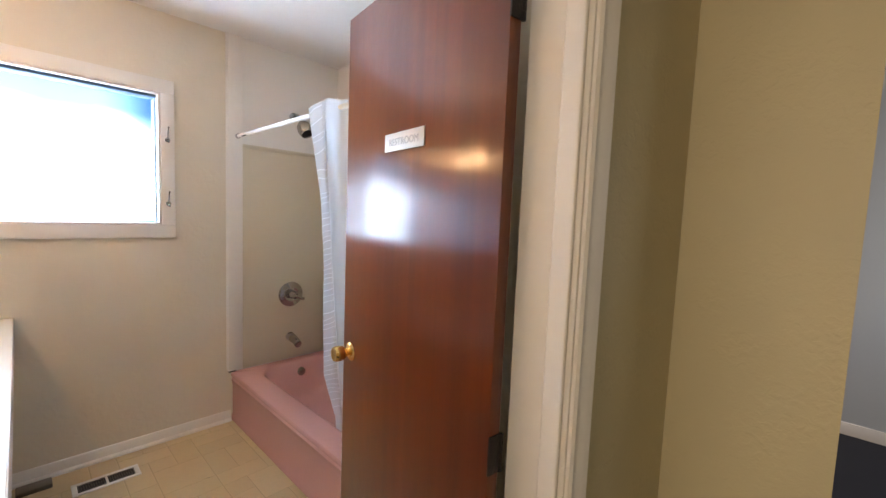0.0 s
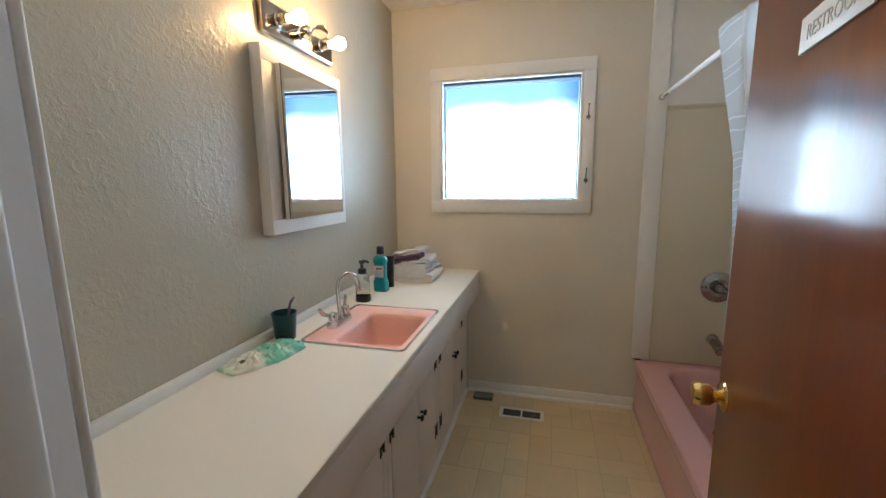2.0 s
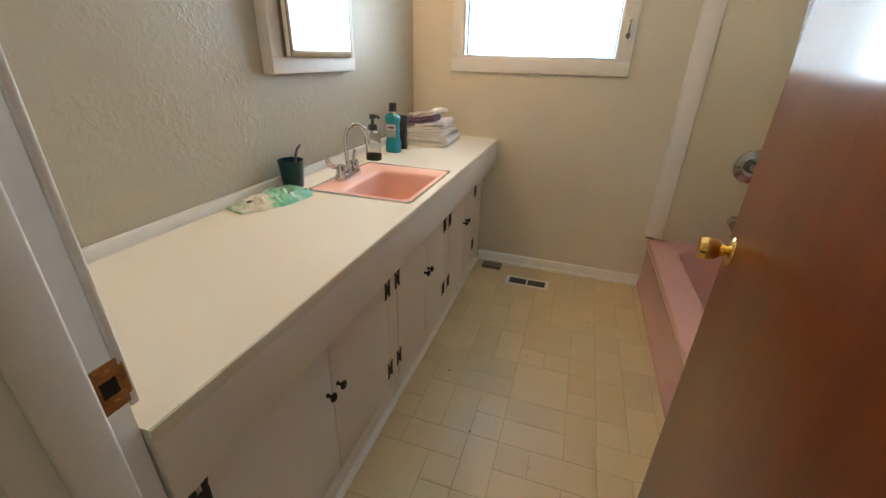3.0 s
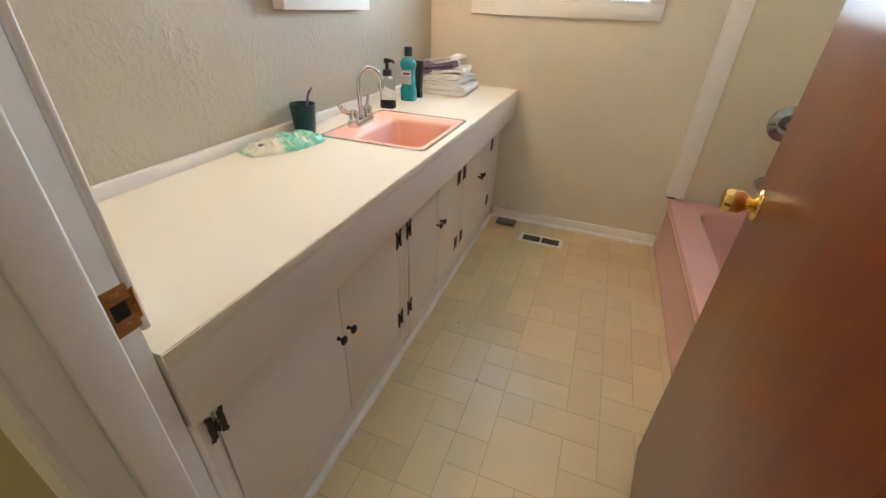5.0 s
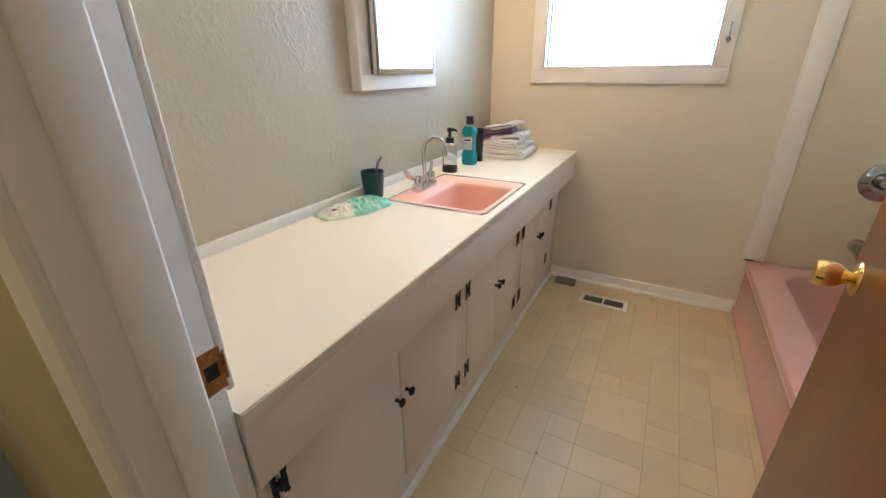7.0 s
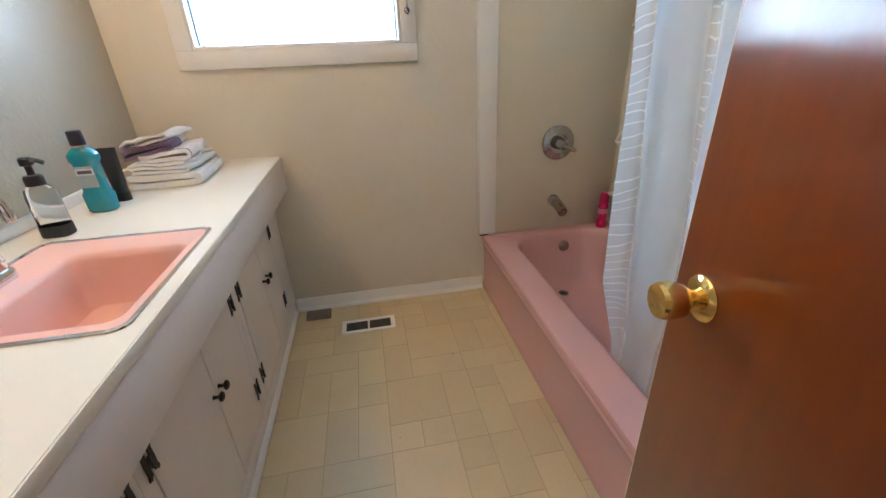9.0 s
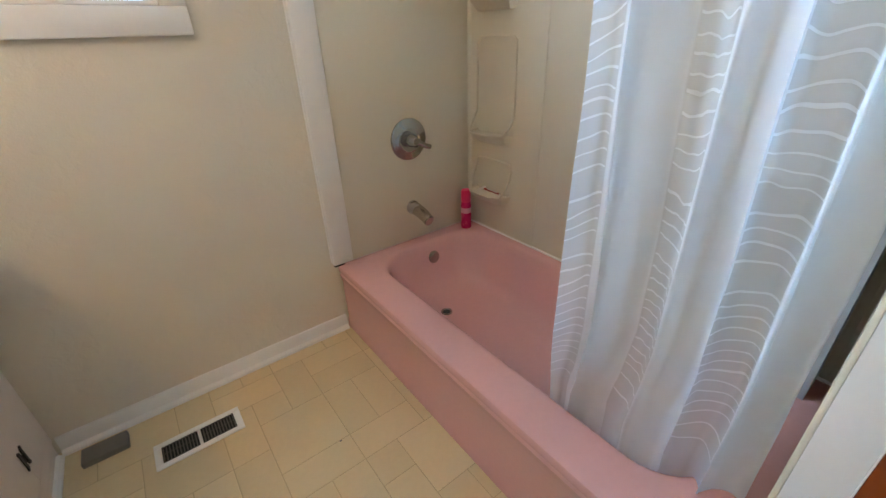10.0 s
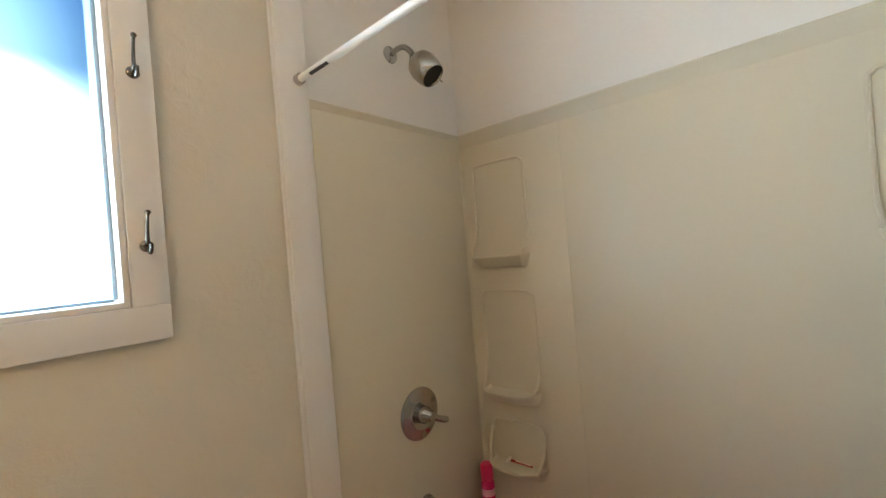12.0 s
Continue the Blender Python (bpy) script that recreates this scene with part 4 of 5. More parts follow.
def towel_roll(w, l, h, layers, seed, rumple=0.0):
    """A folded towel: a long band of cloth laid back and forth, seen as soft stacked folds."""
    bm = bmesh.new()
    t = h / layers
    prof = []
    for k in range(layers):
        z = t * (k + 0.5)
        a, b = (-w / 2, w / 2) if k % 2 == 0 else (w / 2, -w / 2)
        n = 8
        for q in range(n + 1):
            f = q / n
            prof.append((a + (b - a) * f, z + 0.10 * t * math.sin(3.1 * f + k + seed)))
        if k < layers - 1:
            s = 1 if b > 0 else -1
            prof.append((b + s * t * 0.35, z + t * 0.25))
            prof.append((b + s * t * 0.40, z + t * 0.55))
            prof.append((b + s * t * 0.30, z + t * 0.85))
    ny = 22
    top, bot = [], []
    half = t * 0.44
    for j in range(ny + 1):
        y = -l / 2 + l * j / ny
        wob = 0.010 * noise.noise(Vector((y * 14, seed, 0)))
        r0, r1 = [], []
        for i, (px, pz) in enumerate(prof):
            q0, q1 = prof[max(i - 1, 0)], prof[min(i + 1, len(prof) - 1)]
            d = Vector((q1[0] - q0[0], 0, q1[1] - q0[1]))
            d = d.normalized() if d.length else Vector((1, 0, 0))
            nrm = Vector((-d.z, 0, d.x))
            j1 = 0.0025 * noise.noise(Vector((px * 30, y * 30, pz * 30 + seed)))
            c = Vector((px + wob, y, pz + j1 + 0.009 * (pz / h) * noise.noise(Vector((px * 9, y * 9, seed)))))
            lift = pz / h
            c += rumple * Vector((0.6 * noise.noise(Vector((px * 11, y * 13, seed + 4))), 0.8 * noise.noise(Vector((px * 10, y * 7, seed + 9))), lift * (0.5 + noise.noise(Vector((px * 13, y * 10, seed + 2))))))
            r0.append(bm.verts.new(c + nrm * half))
            r1.append(bm.verts.new(c - nrm * half))
        top.append(r0)
        bot.append(r1)
    n = len(prof)
    for j in range(ny):
        for i in range(n - 1):
            bm.faces.new((top[j][i], top[j][i + 1], top[j + 1][i + 1], top[j + 1][i]))
            bm.faces.new((bot[j][i + 1], bot[j][i], bot[j + 1][i], bot[j + 1][i + 1]))
        bm.faces.new((top[j][0], top[j + 1][0], bot[j + 1][0], bot[j][0]))
        bm.faces.new((top[j + 1][n - 1], top[j][n - 1], bot[j][n - 1], bot[j + 1][n - 1]))
    for j, flip in ((0, False), (ny, True)):
        for i in range(n - 1):
            q = (top[j][i + 1], top[j][i], bot[j][i], bot[j][i + 1])
            bm.faces.new(q[::-1] if flip else q)
    return bm


def towel_material(name, colour, band=None, at=0.0, width=0.02):
    m = surface(name, colour, 0.95, vary=0.06, fine=220, bump=0.0025, bump_scale=420, sheen=0.2)
    if band:
        nt = m.node_tree
        N, L = nt.nodes, nt.links
        b = N["Principled BSDF"]
        src = b.inputs["Base Color"].links[0].from_socket
        tc = N.new("ShaderNodeTexCoord")
        sep = N.new("ShaderNodeSeparateXYZ")
        L.new(tc.outputs["Object"], sep.inputs[0])
        wave = N.new("ShaderNodeMath")
        wave.operation = "ADD"
        wave.inputs[1].default_value = 0.0
        L.new(sep.outputs["Y"], wave.inputs[0])
        sub = N.new("ShaderNodeMath")
        sub.operation = "SUBTRACT"
        sub.inputs[1].default_value = at
        L.new(wave.outputs[0], sub.inputs[0])
        ab = N.new("ShaderNodeMath")
        ab.operation = "ABSOLUTE"
        L.new(sub.outputs[0], ab.inputs[0])
        lt_ = N.new("ShaderNodeMath")
        lt_.operation = "LESS_THAN"
        lt_.inputs[1].default_value = width
        L.new(ab.outputs[0], lt_.inputs[0])
        mx = N.new("ShaderNodeMix")
        mx.data_type = "RGBA"
        L.new(lt_.outputs[0], mx.inputs["Factor"])
        L.new(src, mx.inputs["A"])
        mx.inputs["B"].default_value = (*band, 1)
        L.new(mx.outputs["Result"], b.inputs["Base Color"])
    return m


def towels():
    white = towel_material("white_terry", (0.80, 0.78, 0.76))
    banded = towel_material("striped_terry", (0.80, 0.76, 0.76), (0.12, 0.07, 0.11), -0.100, 0.005)
    purple = towel_material("purple_terry", (0.78, 0.75, 0.75), (0.15, 0.09, 0.16), -0.090, 0.060)
    for z, w, l, h, n, x, y, r, tilt, m, rum, lab in ((0.0, 0.226, 0.295, 0.050, 2, 0.180, 2.722, 2, 0, white, 0.0, "thick white folded bath towel under the stack"),
                                           (0.050, 0.190, 0.270, 0.036, 3, 0.185, 2.722, -3, 0, white, 0.010, "white folded towel in the middle of the stack"),
                                           (0.086, 0.160, 0.235, 0.030, 2, 0.190, 2.722, 5, -3, banded, 0.016, "white folded towel with dark stripes in the stack"),
                                           (0.108, 0.170, 0.220, 0.030, 2, 0.125, 2.735, 9, -9, purple, 0.022, "rumpled purple and white folded hand towel in the stack"),
                                           (0.140, 0.185, 0.200, 0.018, 2, 0.135, 2.745, -6, -12, white, 0.030, "rumpled white folded hand towel on top of the stack")):
        t = thing("folded_towel", (x, y, CT + z + 0.001), lab, "towel", "stacked towels", r)
        t.matrix_basis = pose(x, y, CT + z + 0.001, 0, tilt, r)
        part("cloth", towel_roll(w, l, h, n, int(z * 1000) + 3, rum), m, t)


cup()
wipes_bag()
soap_bottle()
mouthwash()
tube_bottle()
towels()


# ---- bath ----
TX0, TX1, TY0, TY1, TZ = 1.516, 2.284, 1.462, 2.994, 0.335


def bathtub():
    t = thing("bathtub", (0, 0, 0), "pink enamelled steel alcove bathtub", "bathtub")
    loops = [round_rect(TX0 + 0.012, TY0, TX1, TY1, 0.003, TZ - 0.040), round_rect(TX0 + 0.001, TY0, TX1, TY1, 0.004, TZ - 0.028), round_rect(TX0, TY0, TX1, TY1, 0.004, TZ - 0.016), round_rect(TX0 + 0.005, TY0, TX1, TY1, 0.006, TZ - 0.004), round_rect(TX0 + 0.014, TY0 + 0.002, TX1, TY1, 0.008, TZ)]
    ix0, ix1, iy0, iy1 = TX0 + 0.142, TX1 - 0.045, TY0 + 0.085, TY1 - 0.070
    loops.append(round_rect(ix0 - 0.020, iy0 - 0.020, ix1 + 0.010, iy1 + 0.014, 0.17, TZ + 0.001))
    for e, dz in ((-0.006, -0.001), (0.0, -0.005), (0.006, -0.014), (0.012, -0.032), (0.030, -0.12), (0.050, -0.20), (0.072, -0.245), (0.105, -0.268), (0.16, -0.276)):
        r = min(max(0.10, 0.16 - 0.15 * e), 0.5 * (ix1 - ix0) - e - 0.004)
        loops.append(round_rect(ix0 + e, iy0 + e * 1.7, ix1 - e, iy1 - e, r, TZ + dz))
    part("basin", loft(loops, cap_last=True), M_TUB, t)
    ap = extrude_profile([(TX0 + 0.012, TY0, TZ - 0.036), (TX0 + 0.004, TY0, TZ - 0.050), (TX0 + 0.006, TY0, TZ - 0.062), (TX0 + 0.011, TY0, TZ - 0.085), (TX0 + 0.012, TY0, 0.050), (TX0 + 0.007, TY0, 0.038), (TX0 + 0.005, TY0, 0.0), (TX0 + 0.05, TY0, 0.0), (TX0 + 0.05, TY0, TZ - 0.036)], (0, 1, 0), TY1 - TY0)
    part("apron", ap, M_TUB, t)
    part("sealant", box(TX0 + 0.03, TY1, TZ - 0.002, TX1, TY1 + 0.005, TZ + 0.008, 0.002), M_TRIM, t, "white bead of sealant")
    part("sealant", box(TX1 - 0.006, TY0, TZ - 0.001, TX1 + 0.004, TY1, TZ + 0.007, 0.002), M_TRIM, t, "white bead of sealant")
    part("drain", moved(lathe([(0.027, 0), (0.026, 0.003), (0.020, 0.0035), (0.017, 0.001), (0.0, 0.0005)], 24, False), pose(1.900, 2.712, TZ - 0.2755)), M_NICKEL, t, "metal drain ring")
    part("drain_hole", moved(lathe([(0.0175, 0), (0.0, 0.0022)], 20, False), pose(1.900, 2.712, TZ - 0.2745)), M_DARK, t, "dark drain hole")
    part("overflow_plate", moved(lathe([(0.032, 0), (0.031, 0.005), (0.020, 0.009), (0.0, 0.010)], 28, False), pose(1.975, 2.905, TZ - 0.085, 78)), M_NICKEL, t, "metal overflow plate")
    return t


bathtub()
structure("grime", box(1.500, NY - 0.020, 0.3355, 1.545, NY - 0.006, 0.3445, 0.002), M_DARK, "dark strip at the foot of the trim board", "trim")


def shower_surround():
    s = thing("bath_surround", (0, 0, 0), "off-white moulded acrylic bath surround with corner shelves", "shower surround")
    top = 1.852
    part("end_panel", box(1.589, NY - 0.014, TZ + 0.006, EX - 0.012, NY - 0.006, top, 0.003), M_SURROUND, s)
    part("end_panel", box(1.53, 1.455, TZ + 0.006, EX - 0.012, 1.463, top, 0.003), M_SURROUND, s)
    part("back_panel", box(EX - 0.010, 1.470, TZ + 0.006, EX - 0.002, NY - 0.0145, top, 0.003), M_SURROUND, s)
    # the top lip overhangs and slopes back to the panel
    part("end_ledge", extrude_profile([(1.589, NY - 0.0065, top + 0.004), (1.589, NY - 0.020, top + 0.004), (1.589, NY - 0.022, top - 0.002), (1.589, NY - 0.0145, top - 0.020), (1.589, NY - 0.0065, top - 0.022)], (1, 0, 0), EX - 0.012 - 1.589), M_SURROUND, s, "sloping top lip")
    part("back_ledge", extrude_profile([(EX - 0.0025, 1.470, top + 0.004), (EX - 0.022, 1.470, top + 0.004), (EX - 0.025, 1.470, top - 0.003), (EX - 0.0105, 1.470, top - 0.052), (EX - 0.0025, 1.470, top - 0.054)], (0, 1, 0), NY - 0.025 - 1.470), M_SURROUND, s, "sloping top lip")

    def column(y0, y1, mirror):
        """A corner panel with three moulded shelves."""
        x = EX - 0.0128
        if not mirror:
            part("corner_panel", box(x, y0, TZ + 0.006, EX - 0.0105, y1, top - 0.054, 0.0012), M_SURROUND, s)
        else:
            x = EX - 0.0105
        a, b = (2.695, 2.930) if not mirror else (1.568, 1.805)
        part("corner_cove", extrude_profile([(x - 0.012, (NY - 0.0145) if not mirror else 1.4635, TZ + 0.007), (x - 0.004, (NY - 0.019) if not mirror else 1.468, TZ + 0.007), (x, (NY - 0.030) if not mirror else 1.479, TZ + 0.007), (x + 0.001, (NY - 0.0145) if not mirror else 1.4635, TZ + 0.007)], (0, 0, 1), top - TZ - 0.03), M_SURROUND, s)

        def shelf(z, depth):
            out = [(x + 0.001, a, z), (x + 0.001, b, z), (x - depth * 0.75, b - 0.015, z), (x - depth, b - 0.045, z), (x - depth, a + 0.065, z), (x - depth * 0.6, a + 0.012, z)]
            n = len(out)
            cy = 0.5 * (a + b)
            low = [(x + 0.001 - (x + 0.001 - p) * 0.45, cy + (q - cy) * 0.86, z - 0.046) for p, q, _ in out]
            bm = loft([[Vector(q) for q in low], [Vector((p, q, z - 0.006)) for p, q, _ in out], [Vector(q) for q in out]], True, False)
            lip = [(x + 0.001 - (x + 0.001 - p) * 0.86, cy + (q - cy) * 0.94, z) for p, q, _ in out]
            dish = [(x + 0.001 - (x + 0.001 - p) * 0.80, cy + (q - cy) * 0.90, z - 0.007) for p, q, _ in out]
            join(bm, loft([[Vector(q) for q in out], [Vector(q) for q in lip], [Vector(q) for q in dish]], False, True))
            bmesh.ops.remove_doubles(bm, verts=bm.verts[:], dist=0.0002)
            bmesh.ops.recalc_face_normals(bm, faces=bm.faces[:])
            part("corner_shelf", bm, M_SURROUND, s)

        def niche(z, zt):
            """Raised rounded rim that rises from the shelf's front corners and frames the niche."""
            up = [(x - 0.060, a + 0.016, z - 0.002), (x - 0.036, a + 0.003, z + 0.026), (x - 0.014, a, z + 0.062), (x - 0.003, a + 0.001, z + 0.110)]
            if zt - z < 0.25:
                up = [(x - 0.060, a + 0.016, z - 0.002), (x - 0.030, a + 0.002, z + 0.050), (x - 0.006, a + 0.002, z + 0.110)]
            up.append((x - 0.001, a + 0.003, zt - 0.040))
            mid = a + b
            down = [(p, mid - q, r) for p, q, r in reversed(up)]
            path = smooth_path(up + [(x - 0.001, a + 0.012, zt - 0.010), (x - 0.001, a + 0.040, zt), (x - 0.001, b - 0.040, zt), (x - 0.001, b - 0.012, zt - 0.010)] + down, 6)
            part("niche_rim", tube(path, 0.0065, 8, flat=0.8), M_SURROUND, s, "moulded niche rim")

        for z, zt in ((1.350, 1.714), (0.828, 1.209), (0.545, 0.694)):
            shelf(z, 0.086)
            niche(z, zt)

    column(2.548, NY - 0.0145, False)
    column(1.4635, 1.915, True)
    return s


shower_surround()


def shower_head():
    h = thing("wall_shower", (1.940, NY - 0.006, 2.098), "brushed nickel shower head on a short bent arm", "shower head")
    part("flange", moved(lathe([(0.031, 0), (0.030, 0.004), (0.020, 0.010), (0.010, 0.012)], 26), pose(0, 0, 0, 90)), M_NICKEL, h)
    path = smooth_path([(0, 0, 0), (0, -0.035, 0.006), (0, -0.072, 0.0), (0.002, -0.100, -0.026), (0.003, -0.114, -0.052)], 7)
    part("arm", tube(path, 0.0095, 14), M_NICKEL, h)
    prof = [(0.013, -0.010), (0.018, 0.002), (0.031, 0.014), (0.045, 0.032), (0.051, 0.056), (0.049, 0.086), (0.043, 0.108), (0.040, 0.111), (0.037, 0.104)]
    aim = Matrix.Translation((0.003, -0.113, -0.050)) @ Vector((0.10, -0.62, -0.78)).to_track_quat("Z", "Y").to_matrix().to_4x4()
    b = part("bell", moved(lathe(prof, 30, False), aim), M_NICKEL, h)
    part("spray_face", moved(lathe([(0.0385, 0.103), (0.024, 0.100), (0.0, 0.099)], 26, False), aim), M_DARK, b, "black spray face")
    part("nozzle_lever", moved(tube([(0.041, 0, 0.104), (0.054, 0, 0.113)], 0.003, 8), aim), M_NICKEL, b)


def shower_valve():
    v = thing("shower_valve", (1.928, NY - 0.014, 0.822), "round chrome shower valve plate with a lever", "valve")
    part("escutcheon", moved(lathe([(0.091, 0), (0.090, 0.004), (0.080, 0.009), (0.060, 0.012), (0.052, 0.017), (0.046, 0.016), (0.036, 0.013)], 44), pose(0, 0, 0, 90)), M_SATIN, v)
    part("hub", moved(lathe([(0.030, 0.010), (0.029, 0.030), (0.022, 0.040), (0.017, 0.060), (0.014, 0.064), (0.0, 0.065)], 28, False), pose(0, 0, 0, 90)), M_SATIN, v)
    path = smooth_path([(0.0, -0.050, 0.0), (0.022, -0.055, -0.012), (0.050, -0.060, -0.026), (0.072, -0.062, -0.034)], 6)
    part("lever", tube(path, [0.010 + 0.002 * math.sin(3.1 * k / len(path)) for k in range(len(path))], 12), M_SATIN, v)


def tub_spout():
    t = thing("tub_spout", (1.925, NY - 0.014, 0.505), "brushed nickel bath spout", "spout")
    path = smooth_path([(0, 0, 0), (0, -0.045, -0.003), (0, -0.095, -0.014), (0, -0.135, -0.030)], 6)
    rad = [0.030 - 0.005 * (k / (len(path) - 1)) ** 1.5 for k in range(len(path))]
    body = tube(path, rad, 24)
    bmesh.ops.bevel(body, geom=[e for e in body.edges if all(v.co.y < -0.13 for v in e.verts)], offset=0.004, segments=2, affect="EDGES")
    part("body", body, M_NICKEL, t)
    part("flange", moved(lathe([(0.033, 0), (0.033, 0.006), (0.030, 0.009)], 26), pose(0, 0, 0, 90)), M_NICKEL, t)
    part("outlet", moved(lathe([(0.014, -0.006), (0.016, 0.012)], 18), pose(0, -0.112, -0.041)), M_DARK, t, "dark outlet")


shower_head()
shower_valve()
tub_spout()


def pink_bottle():
    b = thing("shampoo_can", (2.205, 2.925, TZ + 0.001), "bright pink can standing on the bath rim corner", "bottle")
    part("body", lathe([(0.024, 0.0), (0.026, 0.003), (0.026, 0.125), (0.023, 0.138), (0.016, 0.144)], 28), surface("hot_pink", (0.62, 0.02, 0.12), 0.25, vary=0.1, scale=20), b)
    part("cap", lathe([(0.0245, 0.142), (0.0255, 0.145), (0.0245, 0.196), (0.020, 0.204), (0.0, 0.205)], 28, False), surface("red_pink_cap", (0.70, 0.015, 0.10), 0.3), b, "pink cap")
    part("label", lathe([(0.0264, 0.085), (0.0264, 0.112)], 28, False), surface("pale_pink_label", (0.75, 0.35, 0.42), 0.4), b, "pale pink label band")


def razor():
    r = thing("razor", (2.245, 2.80, 0.549), "red and white disposable razor on the lowest corner shelf", "razor", turn=8)
    part("handle", tube(smooth_path([(0, -0.055, 0.004), (0, -0.015, 0.008), (0, 0.030, 0.012)], 6), [0.004] * 7 + [0.0048] * 6, 10), surface("red_plastic", (0.45, 0.03, 0.02), 0.35), r, "red handle")
    part("grip", tube([(-0.003, -0.050, 0.010), (-0.003, 0.010, 0.0155)], 0.0022, 8), M_TRIM, r, "white stripe")
    part("head", moved(box(-0.020, -0.005, -0.003, 0.020, 0.006, 0.004, 0.0015), pose(0, 0.040, 0.013, 20)), M_TRIM, r, "white blade head")


pink_bottle()
razor()

# ---- curtain rod and curtain ----
RX, RZ = 1.556, 1.900
rod = thing("curtain_rod", (RX, 0, RZ), "white tension rod across the bath alcove", "rod")
part("tube", tube([(0, 1.461, 0), (0, 2.40, 0)], 0.0115, 20), M_TRIM, rod)
part("inner_tube", tube([(0, 2.40, 0), (0, NY - 0.034, 0)], 0.0100, 20), M_TRIM, rod)
for y0, y1 in ((1.456, 1.466), (NY - 0.040, NY - 0.0245)):
    part("end_cap", tube([(0, y0, 0), (0, y1, 0)], 0.0155, 20), surface("grey_rubber", (0.33, 0.31, 0.30), 0.6), rod, "grey rubber end")
part("sticker", moved(box(-0.007, 0, -0.0104, 0.003, 0.085, -0.0098), pose(0, 2.82, 0, 0, 20, 0)), M_BLACKP, rod, "small dark printed sticker")


def curtain():
    """A sheer gathered curtain with woven bands of opaque stripes, hung inside the bath."""
    c = thing("shower_curtain", (0, 0, 0), "sheer white shower curtain with woven horizontal stripes, drawn aside", "curtain")
    nu, nv = 420, 90
    top, bottom, end = 1.930, 0.20, 1.492
    bm = bmesh.new()
    uv = bm.loops.layers.uv.new("cloth")
    folds = 4.2

    # free edge, from the loose top corner down into the bath: height, x, y
    keys = ((1.95, 1.418, 1.812), (1.86, 1.430, 1.818), (1.50, 1.513, 1.852), (1.25, 1.536, 1.862), (0.90, 1.545, 1.870), (0.65, 1.560, 1.880), (0.37, 1.672, 1.945), (0.10, 1.700, 1.950))

    def edge(z):
        for (za, xa, ya), (zb, xb, yb) in zip(keys, keys[1:]):
            if z >= zb:
                f = (za - z) / (za - zb)
                return xa + (xb - xa) * f, ya + (yb - ya) * f
        return keys[-1][1:]

    grid = []
    for j in range(nv + 1):
        row = []
        for i in range(nu + 1):
            s = i / nu
            flap = max(0.0, 1 - s / 0.16) ** 2
            crest = top - 0.055 * flap
            z = crest + (bottom - crest) * j / nv
            drop = (top - z) / (top - bottom)
            low = min(1, max(0, (RZ - z) / (RZ - TZ)))
            cx = RX + 0.004 + 0.155 * low ** 1.2
            ex, ey = edge(z)
            ph = 2 * math.pi * folds * (s + 0.045 * math.sin(2 * math.pi * 1.3 * s + 0.7) + 0.012 * math.sin(5 * drop + 9 * s))
            amp = (0.010 + 0.025 * min(1, drop * 2.2)) * (0.75 + 0.35 * math.sin(7.3 * s + 1.1)) * min(1, 0.35 + 4 * s)
            if z < 0.45:
                amp *= 0.8
            y = ey + (end - ey) * s
            x = ex + (cx - ex) * (1 - (1 - min(1, s / 0.30)) ** 2) + amp * math.sin(ph) + 0.004 * math.sin(2.3 * ph + 5 * drop)
            y += 0.55 * amp * math.cos(ph) * min(1, 12 * s) * min(1, 12 * (1 - s)) + 0.003 * noise.noise(Vector((s * 20, z * 5, 1)))
            x += 0.004 * noise.noise(Vector((s * 14, z * 3, 4)))
            row.append(bm.verts.new((x, max(y, 1.475), z)))
        grid.append(row)
    rim = [v.co.copy() for v in grid[0][::4]]
    for j in range(nv):
        for i in range(nu):
            f = bm.faces.new((grid[j][i], grid[j + 1][i], grid[j + 1][i + 1], grid[j][i + 1]))
            for lp, (a, b) in zip(f.loops, ((i, j), (i, j + 1), (i + 1, j + 1), (i + 1, j))):
                lp[uv].uv = (1.35 * a / nu, top + (bottom - top) * b / nv)
    part("cloth", bm, M_SHEER, c)
    hem = tube(rim, 0.0022, 6)
    part("hem", hem, M_HEM, c, "white stitched top hem")


